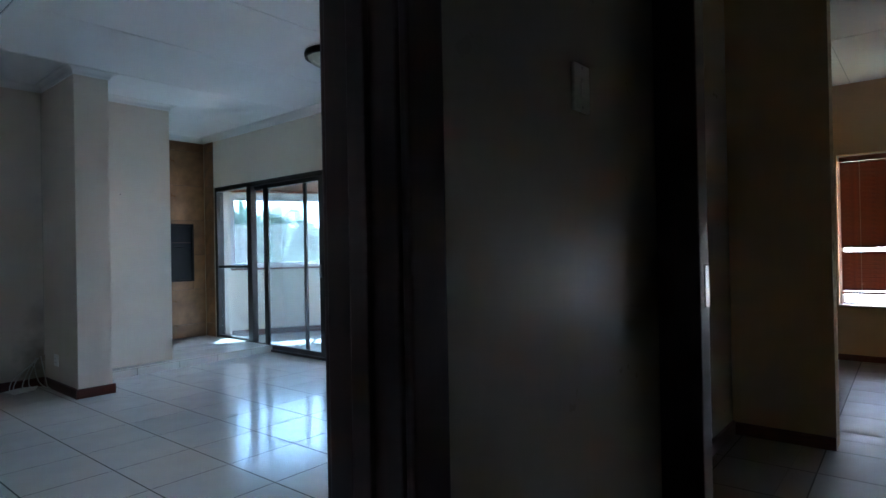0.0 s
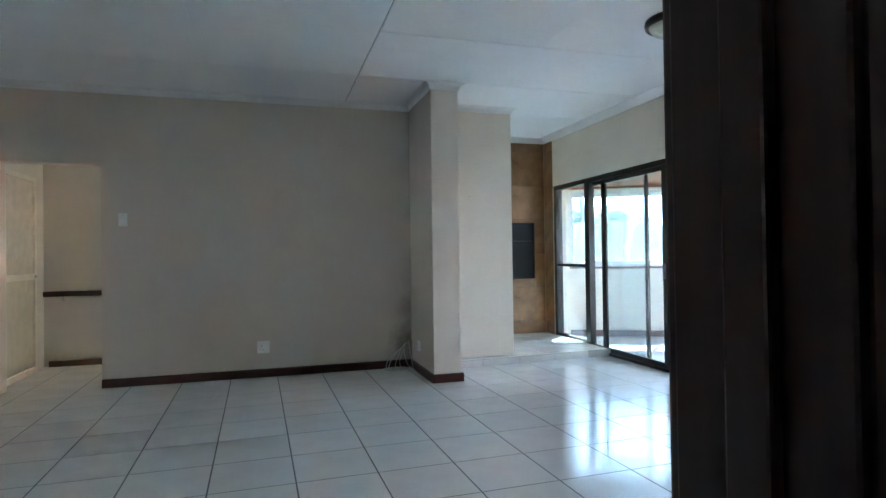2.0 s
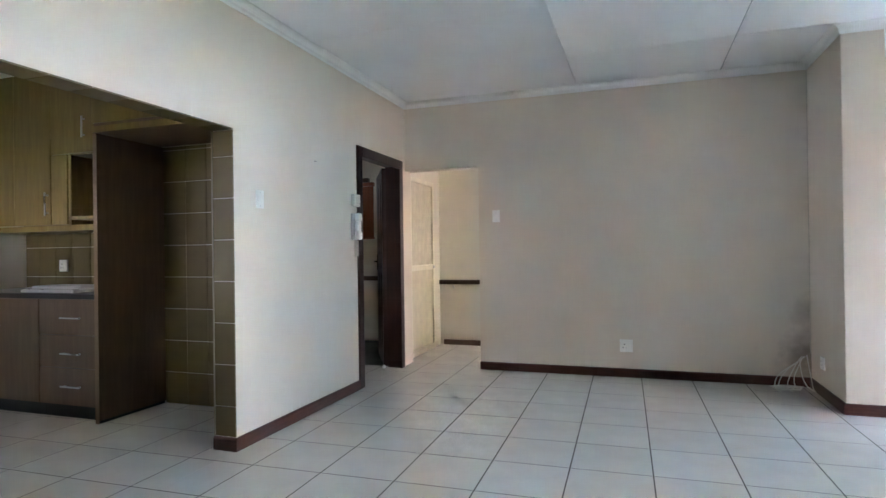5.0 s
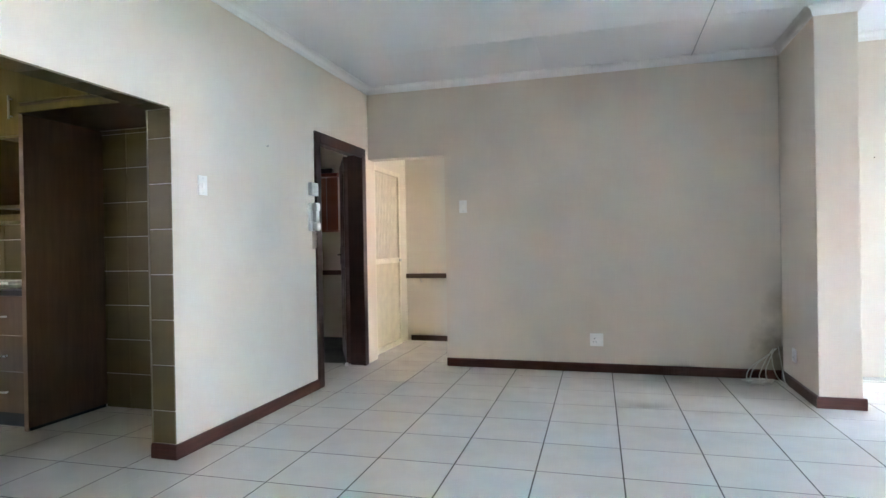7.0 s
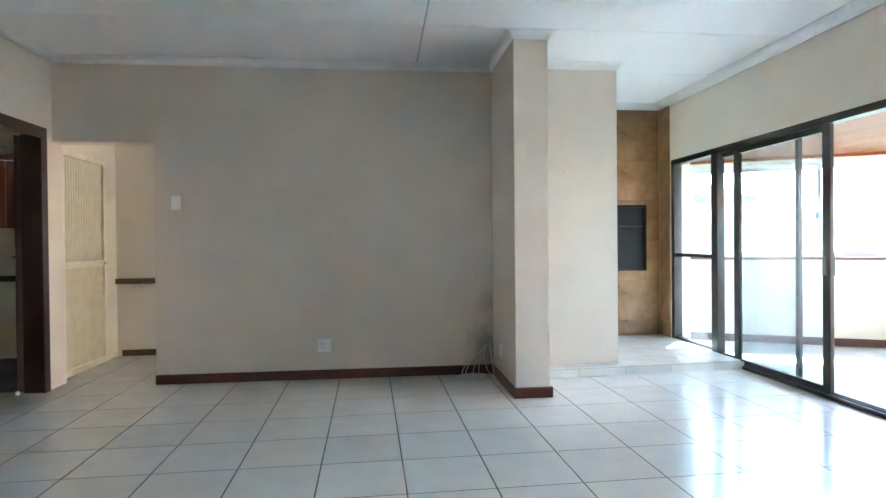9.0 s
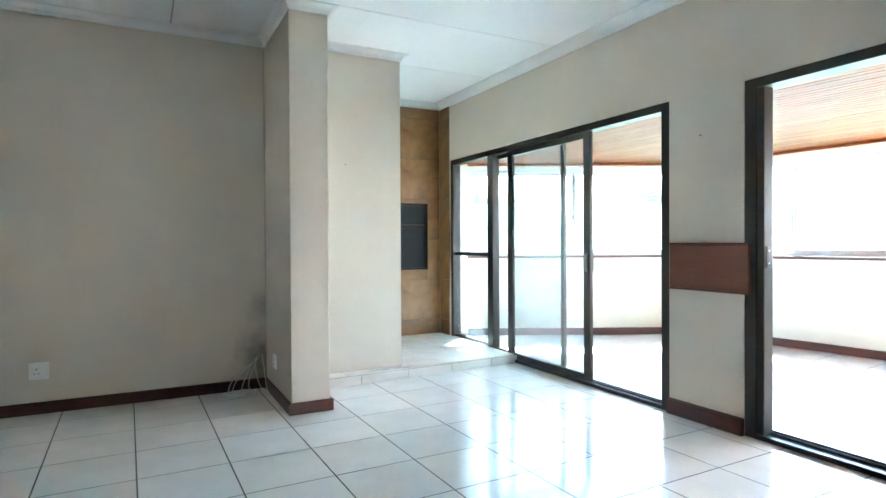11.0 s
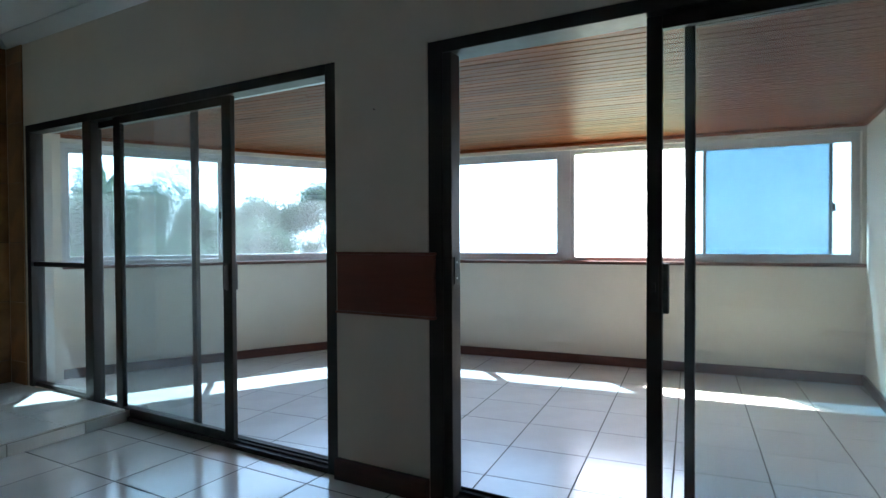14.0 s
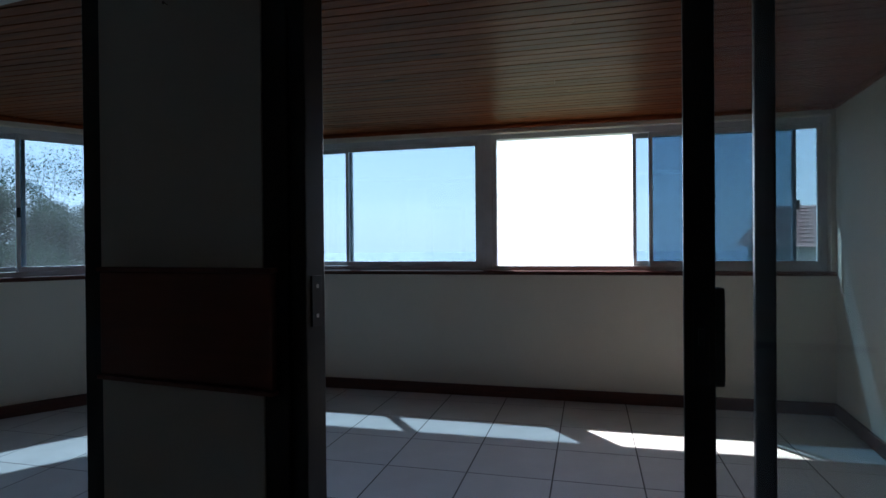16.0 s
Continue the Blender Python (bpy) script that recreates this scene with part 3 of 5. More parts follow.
# second door: two leaves, the sliding one pushed back
d2 = sliding_door("door_2", S2[0], S2[1], "dark bronze aluminium sliding door standing open")
o = S2[0]
part("jamb", bars([(FX, 0.145, 0, 0.06, 0, HEAD)]), M_BRONZE, d2)
part("jamb", bars([(FX, 0.145, 3.915 - o, S2[1] - o, 0, HEAD)]), M_BRONZE, d2)
part("jamb_channel", bars([(0.012, 0.092, 3.872 - o, 3.915 - o, 0.03, HEAD - 0.055)]), M_BRONZE, d2)
part("strike", boxes((0.03, 0.07, 3.8665 - o, 3.8725 - o, 0.975, 1.095), bevel=0.001), M_BLACK, d2)
for zz in (1.0, 1.07):
    part("screw", rod(bmesh.new(), [(0.05, 3.867 - o, zz), (0.05, 3.865 - o, zz)], 0.005, 10), M_STEEL, d2, "steel screw head")
part("head", bars([(FX, 0.145, 0.06, 3.915 - o, HEAD - 0.055, HEAD)]), M_BRONZE, d2)
part("track", boxes((FX, 0.145, 0.06, 3.915 - o, 0.0, 0.028), (0.07, 0.076, 0.06, 3.915 - o, 0.028, 0.042), (0.118, 0.124, 0.06, 3.915 - o, 0.028, 0.042), bevel=0.002), M_BRONZE, d2)
leaf(d2, "fixed_leaf", 0.06, 2.938 - o, 0.03, HEAD - 0.055, 0.106, 0.03, 0.036, 0.045, M_BRONZE, M_GLASS)
leaf(d2, "sliding_leaf", 0.10, 3.064 - o, 0.03, HEAD - 0.055, 0.056, 0.032, 0.055, 0.05, M_BRONZE, M_GLASS)
latch = part("lock_case", boxes((0.0885, 0.116, 2.990 - o, 3.046 - o, 0.889, 1.079), bevel=0.006), M_BLACK, d2, "black lock case with a pull grip")
part("grip", boxes((0.1165, 0.130, 2.994 - o, 3.004 - o, 0.905, 1.063), bevel=0.004), M_BLACK, latch)
part("escutcheon", boxes((0.0525, 0.0555, 3.020 - o, 3.048 - o, 0.90, 1.07), bevel=0.001), M_BLACK, latch)
part("thumb_turn", boxes((0.042, 0.0525, 3.029 - o, 3.039 - o, 0.975, 1.005), bevel=0.002), M_BLACK, latch)


def ribbon(name, a, b, s0, s1, sashes, label):
    """A band of sliding windows on the line a-b; sashes are (from, to, outer track?, handle end)."""
    d, n = outward(a, b)
    base = Vector(a) + d * s0
    ang = math.degrees(math.atan2(d.y, d.x))
    w = thing(name, (base.x, base.y, SILL), label, "window", kind="structure", rz=ang)
    side = 1 if n.dot(Vector((-d.y, d.x))) > 0 else -1
    L, H = s1 - s0, WTOP - SILL

    def bar(nm, x0, x1, n0, n1, z0, z1, parent=w, mat=M_ALU):
        lo, hi = sorted((side * n0, side * n1))
        return part(nm, bars([(x0, x1, lo, hi, z0, z1)], 0.003), mat, parent)

    bar("frame", 0, 0.035, 0.06, 0.15, 0, H)
    bar("frame", L - 0.035, L, 0.06, 0.15, 0, H)
    bar("window_sill", 0.035, L - 0.035, 0.06, 0.15, 0, 0.035)
    bar("frame", 0.035, L - 0.035, 0.06, 0.15, H - 0.04, H)
    for u0, u1, outer, hand in sashes:
        u0, u1 = u0 - s0, u1 - s0
        n0 = 0.108 if outer else 0.07
        sash = bar("sash", u0, u0 + 0.026, n0, n0 + 0.03, 0.035, H - 0.04)
        bar("stile", u1 - 0.026, u1, n0, n0 + 0.03, 0.035, H - 0.04, sash)
        bar("rail", u0 + 0.026, u1 - 0.026, n0, n0 + 0.03, 0.035, 0.07, sash)
        bar("rail", u0 + 0.026, u1 - 0.026, n0, n0 + 0.03, H - 0.075, H - 0.04, sash)
        lo, hi = sorted((side * (n0 + 0.012), side * (n0 + 0.017)))
        part("pane", boxes((u0 + 0.02, u1 - 0.02, lo, hi, 0.064, H - 0.069)), M_TINT, sash, "blue tinted glass pane")
        if hand:
            hx = u0 + 0.013 if hand < 0 else u1 - 0.013 + 0.02 * (hand - 1)
            lo, hi = sorted((side * (n0 - 0.014), side * (n0 - 0.0005)))
            part("latch", boxes((hx - 0.012, hx + 0.012, lo, hi, 0.42, 0.49), bevel=0.003), M_BLACK, sash, "black latch")
    return w


# windows: s along each wall; one sash of the last window is slid behind its neighbour
ribbon("window_1", BC, BA, 0.0, L1 - 0.07, [(0.03, 1.34, True, 0), (1.28, L1 - 0.10, False, -1)], "white aluminium sliding window with blue tinted panes")
ribbon("window_2", BA, BB, 0.05, 2.24, [(0.08, 1.13, True, 1), (1.09, 2.21, False, 0)], "white aluminium sliding window with blue tinted panes")
ribbon("window_3", BA, BB, 2.32, L2 - 0.03, [(3.36, 4.44, True, 2), (3.47, L2 - 0.06, False, 0)], "white aluminium sliding window, one sash slid open")
for a, b, s0, s1 in ((BA, BB, 2.24, 2.32),):
    bm = bmesh.new()
    prism(bm, run(a, b, s0, s1, 0.05, 0.16), SILL, WTOP)
    structure("trim", bm, M_ALU, "grey-white window post", "trim")
bm = bmesh.new()
prism(bm, run(BC, BA, L1 - 0.07, L1 + 0.05, 0.05, 0.16), SILL, WTOP)
prism(bm, run(BA, BB, -0.06, 0.05, 0.05, 0.16), SILL, WTOP)
structure("trim", bm, M_ALU, "grey-white window corner post", "trim")
bm = bmesh.new()
prism(bm, run(BA, BB, L2 - 0.03, L2 + 0.02, 0.0, 0.2), SILL - 0.03, WTOP)
structure("trim", bm, M_BALC, "cream plastered window reveal", "trim")

# ---- doorway the camera comes through ----
d3 = thing("door_3", (DX1, 0.9, 0), "dark stained wooden door frame of the passage doorway", "door frame", kind="structure")
part("lining", boxes((-0.055, -0.001, -0.002, 0.157, 0, 2.10), bevel=0.004), M_DOORW, d3)
part("lining", boxes((DX0 - DX1 + 0.001, DX0 - DX1 + 0.055, -0.002, 0.157, 0, 2.10), bevel=0.004), M_DOORW, d3)
part("head", boxes((DX0 - DX1 + 0.055, -0.055, -0.002, 0.157, 2.045, 2.10), bevel=0.004), M_DOORW, d3)
part("stop", boxes((-0.067, -0.055, 0.05, 0.09, 0, 2.045), bevel=0.003), M_DOORW, d3)
for y0, y1 in ((-0.02, -0.002), (0.157, 0.172)):
    part("architrave", boxes((-0.05, 0.028, y0, y1, 0, 2.16), bevel=0.005), M_DOORW, d3)
    part("architrave", boxes((DX0 - DX1 - 0.028, DX0 - DX1 + 0.05, y0, y1, 0, 2.16), bevel=0.005), M_DOORW, d3)
    part("architrave", boxes((DX0 - DX1 + 0.05, -0.05, y0, y1, 2.05, 2.16), bevel=0.005), M_DOORW, d3)

# frame of the next doorway along the passage
d4 = thing("door_4", (1.45, 0.816, 0), "dark stained wooden door frame at the passage end", "door frame", kind="structure")
part("lining", boxes((-0.012, 0.055, -0.03, 0.003, 0, 2.10), bevel=0.004), M_DOORW, d4)
part("architrave", boxes((-0.022, -0.001, -0.03, 0.08, 0, 2.16), bevel=0.005), M_DOORW, d4)
part("lining", boxes((-0.012, 0.165, -0.90, -0.852, 0, 2.10), bevel=0.004), M_DOORW, d4)
part("head", boxes((-0.012, 0.165, -0.852, -0.045, 2.05, 2.10), bevel=0.004), M_DOORW, d4)
part("strike", boxes((0.015, 0.05, -0.0325, -0.0295, 0.98, 1.09), bevel=0.001), M_STEEL, d4, "worn steel strike plate")

# passage and bedroom shell
structure("wall_passage", boxes((1.45, 1.60, -0.6, -0.085, 0, CEIL), (1.45, 1.50, -0.085, 0.82, 2.10, CEIL), (-1.4, 1.6, -0.75, -0.6, 0, CEIL), (-1.55, -1.4, -0.75, 0.9, 0, CEIL)), M_CREAM, "cream painted passage wall", "wall")
# bedroom walls: the blind's warm light is put into their tan
structure("wall_bedroom", boxes((3.70, 3.85, 0.744, 1.27, 0, CEIL), (1.6, 7.0, -3.6, -3.45, 0, CEIL), (1.45, 1.6, -3.6, -0.75, 0, CEIL), (XO, 7.0, 1.27, 1.42, 0, CEIL)), M_TAN, "bedroom wall, warm light in its tan colour", "wall")
BX = 6.75
structure("wall_bedroom_window", boxes((BX, BX + 0.2, 1.02, 1.27, 0, CEIL), (BX, BX + 0.2, -3.45, -2.3, 0, CEIL), (BX, BX + 0.2, -2.3, 1.02, 0, 0.53), (BX, BX + 0.2, -2.3, 1.02, 2.02, CEIL)), M_TAN, "bedroom wall, warm light in its tan colour, with a window", "wall")
structure("floor_bedroom", boxes((XO, 7.0, -3.6, 1.42, -0.14, -0.0008)), M_GROUT, "bedroom floor of pale tiles, darkened for shade, with dark grout", "floor")
cb = boxes((-1.55, 7.0, -3.6, 0.895, CEIL + 0.004, CEIL + 0.1), (1.6, 7.0, 0.895, 1.27, CEIL + 0.004, CEIL + 0.1))
for f in cb.faces:
    f.material_index = 1
for x0, x1 in ((-1.55, 1.6), (1.6, 4.0), (4.0, 5.2), (5.2, BX)):
    box(cb, x0 + 0.005, x1 - 0.005, -3.6, 0.89, CEIL, CEIL + 0.003)
    if x0 >= 1.6:
        box(cb, x0 + 0.005, x1 - 0.005, 0.895, 1.265, CEIL, CEIL + 0.003)
structure("ceiling_bedroom", cb, [M_CEIL, M_GAP], "white painted board ceiling with dark joints", "ceiling")
# the eave is added, out of view, to keep sun off window_4
structure("roof_bedroom", boxes((XO + 0.1, BX + 1.5, -3.8, 1.55, 2.84, 3.0)), M_CEIL, "flat roof slab with an unseen eave added to shade the bedroom window", "roof")
baseboard((1.62, 1.27), (3.70, 1.27), (0, -1))
baseboard((3.70, 1.27), (3.70, 0.744), (-1, 0), 0.07)
baseboard((BX, -3.4), (BX, 1.27), (-1, 0), 0.06)
baseboard((DX1 + 0.03, 0.9), (1.43, 0.9), (0, -1))


def slat_blind(at, width, top, bottom, gap=None, rz=0.0, tilt=58, label="red-brown wooden slatted blind half lowered in a window"):
    """Wooden blind: head rail, tilted slats, bottom rail and cords; its width lies along local y."""
    b = thing("window_blind", at, label, "blind", rz=rz)
    part("head_rail", boxes((-0.03, 0.03, 0, width, top - 0.05, top), bevel=0.004), M_BLIND, b)
    one = boxes((-0.024, 0.024, 0.005, width - 0.005, -0.0015, 0.0015))
    bmesh.ops.rotate(one, verts=one.verts, cent=(0, 0, 0), matrix=Matrix.Rotation(radians(tilt), 3, "Y"))
    me = finish("slat", one, M_BLIND)
    z = top - 0.075
    while z > bottom + 0.03:
        if not (gap and gap[0] < z < gap[1]):
            s = new("slat", me)
            s.parent, s.location = b, (0, 0, z)
        z -= 0.042
    part("bottom_rail", boxes((-0.02, 0.02, 0, width, bottom, bottom + 0.025), bevel=0.004), M_BLIND, b)
    for k in (0.05, 0.28, 0.5, 0.72, 0.95) if width > 2 else (0.12, 0.5, 0.88):
        part("cord", rod(bmesh.new(), [(-0.032, width * k, top - 0.05), (-0.032, width * k, bottom)], 0.0012, 6), M_CABLE, b)
    return b


WY = -2.3                                     # bedroom window: far jamb
wb = thing("window_4", (BX, WY, 0.53), "aluminium bedroom window behind a wooden blind", "window", kind="structure")
WW = 1.02 - WY
posts = [0.04 + (WW - 0.08) * k / 4 for k in range(5)]
for r in [(0.08, 0.12, 0, 0.04, 0, 1.49), (0.08, 0.12, WW - 0.04, WW, 0, 1.49), (0.08, 0.12, 0.04, WW - 0.04, 0, 0.04), (0.08, 0.12, 0.04, WW - 0.04, 1.45, 1.49)] + [(0.08, 0.12, p - 0.02, p + 0.02, 0.04, 1.45) for p in posts[1:4]]:
    part("window_frame", bars([r], 0.003), M_ALU, wb)
for p0, p1 in zip(posts, posts[1:]):
    part("pane", boxes((0.098, 0.103, p0 + 0.015, p1 - 0.015, 0.035, 1.455)), M_GLASS, wb)
slat_blind((BX + 0.035, WY + 0.02, 0.53), WW - 0.04, 1.47, 0.12, (0.52, 0.57), tilt=77)
structure("sill", boxes((BX - 0.03, BX + 0.075, WY, 1.02, 0.53, 0.545)), M_CORN, "white window sill", "sill")


def switch_plate(at, rz, w=0.075, h=0.118, label="white plastic light switch on the wall", rockers=1):
    """A plate on the wall; local -y faces the room."""
    s = thing("light_switch", at, label, "light switch", rz=rz)
    part("plate", boxes((-w / 2, w / 2, -0.009, 0, -h / 2, h / 2), bevel=0.003), M_WHITE, s)
    for i in range(rockers):
        x = (i - (rockers - 1) / 2) * 0.024
        r = boxes((x - 0.009, x + 0.009, -0.0135, -0.0085, -0.018, 0.018), bevel=0.0015)
        bmesh.ops.rotate(r, verts=r.verts, cent=(x, -0.009, 0), matrix=Matrix.Rotation(radians(5), 3, "X"))
        part("rocker", r, M_WHITE, s)
    for z in (-0.042, 0.042):
        part("screw", lathe(bmesh.new(), [(0.003, 0.0), (0.003, 0.001)], 10, (0, 0, 0)), M_STEEL, s).matrix_basis = pose(0, -0.0088, z, 90)
    return s


def socket_plate(at, rz, w=0.115, h=0.115, label="white plastic wall socket above the skirting"):
    s = thing("wall_socket", at, label, "socket", rz=rz)
    part("plate", boxes((-w / 2, w / 2, -0.009, 0, -h / 2, h / 2), bevel=0.003), M_WHITE, s)
    for x, z, r in ((0, 0.022, 0.0045), (-0.012, -0.008, 0.0038), (0.012, -0.008, 0.0038)):
        part("pin_hole", lathe(bmesh.new(), [(r, 0.0), (r, 0.0012)], 12), M_BLACK, s).matrix_basis = pose(x - 0.015, -0.0085, z - 0.01, 90)
    part("rocker", boxes((0.028, 0.044, -0.0125, -0.0085, -0.012, 0.020), bevel=0.0015), M_WHITE, s)
    return s


switch_plate((1.0, 0.9, 1.48), 0, 0.07, 0.10)
switch_plate((-1.145, YN, 1.512), 0)
switch_plate((XW, 4.05, 1.522), 90, 0.075, 0.115)
socket_plate((0.058, YN, 0.287), 0)
socket_plate((COL[0], 6.16, 0.26), -90, 0.10, 0.10, "white plastic wall socket low on the pier")

# intercom: chime box, handset on its cradle and a coiled cord
ic = thing("intercom", (XW, 5.33, 1.39), "white intercom handset with coiled cord beside the dark door", "intercom", rz=90)
part("base", boxes((-0.05, 0.045, -0.022, 0, -0.11, 0.115), bevel=0.008), M_WHITE, ic)
hs = bmesh.new()
box(hs, -0.028, 0.028, -0.062, -0.028, -0.045, 0.05, 0.012)
box(hs, -0.03, 0.03, -0.072, -0.022, 0.045, 0.115, 0.016)
box(hs, -0.03, 0.03, -0.072, -0.022, -0.11, -0.04, 0.016)
handset = part("handset", hs, M_WHITE, ic)
part("earpiece", lathe(bmesh.new(), [(0.02, 0.0), (0.02, 0.003)], 16), M_BLACK, handset).matrix_basis = pose(0, -0.0215, 0.08, 90)
coil = [(-0.005 + 0.018 * math.cos(a * 0.9), -0.030 + 0.016 * math.sin(a * 0.9), -0.112 - 0.0017 * a) for a in range(0, 82)]
part("coiled_cord", rod(bmesh.new(), coil, 0.0036, 6), M_DULLBEIGE, ic, "white coiled cord", True)
ch = thing("door_chime", (XW, 5.345, 1.615), "white plastic door chime box above the intercom", "chime", rz=90)
part("body", boxes((-0.055, 0.05, -0.035, 0, -0.052, 0.052), bevel=0.006), M_WHITE, ch)
part("grille", boxes(*[(-0.03, 0.025, -0.0365, -0.0345, -0.03 + 0.012 * i, -0.025 + 0.012 * i) for i in range(5)]), M_CABLE, ch)

# ---- room behind the dark door ----
LR = -2.26
d5 = thing("door_5", (XW, DOOR[0], 0), "dark mahogany panel door standing open in its frame", "door", kind="structure")
W5 = DOOR[1] - DOOR[0]
for y0, y1 in ((0.0, 0.085), (W5 - 0.085, W5)):
    part("architrave", boxes((0.001, 0.018, y0, y1, 0, DOOR[2]), bevel=0.005), M_DOORW, d5)
part("architrave", boxes((0.001, 0.018, 0.085, W5 - 0.085, DOOR[2] - 0.09, DOOR[2]), bevel=0.005), M_DOORW, d5)
for y0, y1 in ((0.001, 0.06), (W5 - 0.06, W5 - 0.001)):
    part("lining", boxes((-0.152, 0.001, y0, y1, 0, DOOR[2] - 0.001), bevel=0.003), M_DOORW, d5)
part("head", boxes((-0.152, 0.001, 0.06, W5 - 0.06, DOOR[2] - 0.06, DOOR[2] - 0.001), bevel=0.003), M_DOORW, d5)
lf = bmesh.new()
box(lf, 0, 0.80, -0.02, 0.02, 0.012, 2.03, 0.003)
leaf5 = part("door_leaf", lf, M_DOORW, d5, "dark brown door leaf")
leaf5.matrix_basis = pose(-0.168, 6.316 - DOOR[0], 0, 0, 0, 119)
for x0, x1, z0, z1 in ((0.12, 0.37, 1.15, 1.88), (0.43, 0.68, 1.15, 1.88), (0.12, 0.37, 0.22, 0.95), (0.43, 0.68, 0.22, 0.95)):
    part("panel", boxes((x0, x1, -0.026, 0.026, z0, z1), bevel=0.008), M_DOORW, leaf5)
part("door_handle", boxes((0.735, 0.765, -0.028, 0.028, 0.97, 1.15), (0.66, 0.76, -0.062, -0.048, 1.06, 1.078), (0.742, 0.758, -0.062, -0.02, 1.06, 1.078), (0.66, 0.76, 0.048, 0.062, 1.06, 1.078), (0.742, 0.758, 0.02, 0.062, 1.06, 1.078), bevel=0.002), M_LAMPR, leaf5, "dark lever handle")
part("door_stop", lathe(bmesh.new(), [(0.016, 0.0), (0.018, 0.012), (0.014, 0.03)], 14, (-0.17, W5 - 0.11, 0.0)), M_WHITE, d5, "white rubber door stop")
NY = 7.90
WX0, WX1, WZ0, WZ1 = -4.25, -3.25, 1.42, 2.05
structure("wall_bath", boxes((-4.8, WX0, NY, NY + 0.15, 0, CEIL), (WX1, -2.215, NY, NY + 0.15, 0, CEIL), (WX0, WX1, NY, NY + 0.15, 0, WZ0), (WX0, WX1, NY, NY + 0.15, WZ1, CEIL),
    (-4.95, -4.8, 4.75, 5.3, 0, CEIL), (-4.95, -4.8, 5.5, NY + 0.15, 0, CEIL), (-4.95, -4.8, 5.3, 5.5, 0, 1.7), (-4.95, -4.8, 5.3, 5.5, 1.88, CEIL), (-4.8, LR, 4.75, 4.9, 0, CEIL)), M_CREAM, "cream painted wall of the small dark room", "wall")
structure("ceiling_bath", boxes((-4.95, LR, 4.75, NY + 0.15, CEIL - 0.06, CEIL + 0.1)), M_CEIL, "white ceiling", "ceiling")
structure("trim", boxes((-4.8, -2.3, NY - 0.03, NY, 0.80, 0.86), bevel=0.004), M_RAIL, "brown wooden dado rail", "trim")
# added board: stops the bright slit of light above the blind
structure("trim", boxes((WX0 - 0.05, WX1 + 0.05, NY - 0.06, NY, WZ1 + 0.052, WZ1 + 0.11), bevel=0.004), M_RAIL, "brown board added above the blind to block a light leak", "trim")
slat_blind((WX1 + 0.12, NY - 0.032, WZ0), WX1 - WX0 + 0.24, WZ1 - WZ0 + 0.05, -0.07, None, 90, 84, "dark red-brown wooden blind lowered in a small window")
tagged(new("window_5", finish("window_5", boxes((WX0, WX1, NY + 0.11, NY + 0.115, WZ0, WZ1)), M_TINT)), "small glass window behind a blind", "window", kind="structure")

# ---- hall with the cream door ----
HX = -2.215
structure("wall_hall", boxes((LR, HX, YN + 0.15, 8.0, 0, CEIL), (HX, 0.6, 7.85, 8.0, 0, CEIL), (0.45, 0.6, YN + 0.15, 7.0, 0, CEIL), (0.45, 0.6, 7.55, 7.85, 0, CEIL), (0.45, 0.6, 7.0, 7.55, 0, 1.2), (0.45, 0.6, 7.0, 7.55, 1.75, CEIL)), M_CREAM, "cream painted hall wall", "wall")
structure("ceiling_hall", boxes((HX, 0.6, YN + 0.15, 8.0, 2.60, 2.84)), M_CEIL, "white ceiling", "ceiling")
hr = thing("handrail", (-1.4, 7.80, 0.79), "dark wooden handrail on a bracket along the hall wall", "handrail")
part("rail", boxes((-0.80, 1.4, -0.03, 0.03, -0.028, 0.028), bevel=0.01), M_RAIL, hr)
part("bracket", rod(bmesh.new(), [(-0.62, 0.05, -0.075), (-0.62, 0.0, -0.07), (-0.62, 0.0, -0.025)], 0.008), M_STEEL, hr, "brass-coloured bracket")
structure("baseboard", boxes((HX + 0.05, 0.45, 7.83, 7.852, 0, 0.065), bevel=0.004), M_RAIL, "dark brown wooden skirting board", "skirting")
d6 = thing("door_6", (-2.205, 6.665, 0), "cream painted metal door with a pleated upper panel, folded back against the wall", "door", kind="structure")
part("stile", boxes((0, 0.035, 0, 0.05, 0.012, 2.0), bevel=0.004), M_CREAMMET, d6)
part("stile", boxes((0, 0.035, 0.82, 0.87, 0.012, 2.0), bevel=0.004), M_CREAMMET, d6)
for z0, z1 in ((0.012, 0.075), (0.96, 1.02), (1.95, 2.0)):
    part("rail", boxes((0, 0.035, 0.05, 0.82, z0, z1), bevel=0.004), M_CREAMMET, d6)
part("lower_panel", boxes((0.008, 0.02, 0.045, 0.825, 0.07, 0.965)), M_CREAMPAN, d6)
pl = bmesh.new()
rows = [[pl.verts.new((0.014 + 0.006 * math.sin(i * 1.25), 0.045 + 0.78 * i / 90, z)) for z in (1.015, 1.955)] for i in range(91)]
for a, b in zip(rows, rows[1:]):
    pl.faces.new((a[0], b[0], b[1], a[1]))
part("upper_panel", pl, M_CURT, d6, "pleated cream panel", True)
part("latch", boxes((0.036, 0.05, 0.80, 0.85, 0.975, 1.005), bevel=0.002), M_STEEL, d6)
part("hinge", boxes((0.036, 0.046, -0.004, 0.012, 0.9, 1.0), (0.036, 0.046, -0.004, 0.012, 1.65, 1.75), bevel=0.002), M_STEEL, d6)
structure("trim", boxes((XW - 0.09, XW - 0.002, YN + 0.151, YN + 0.17, 0, 2.012), bevel=0.003), M_CREAMMET, "cream door jamb strip", "trim")

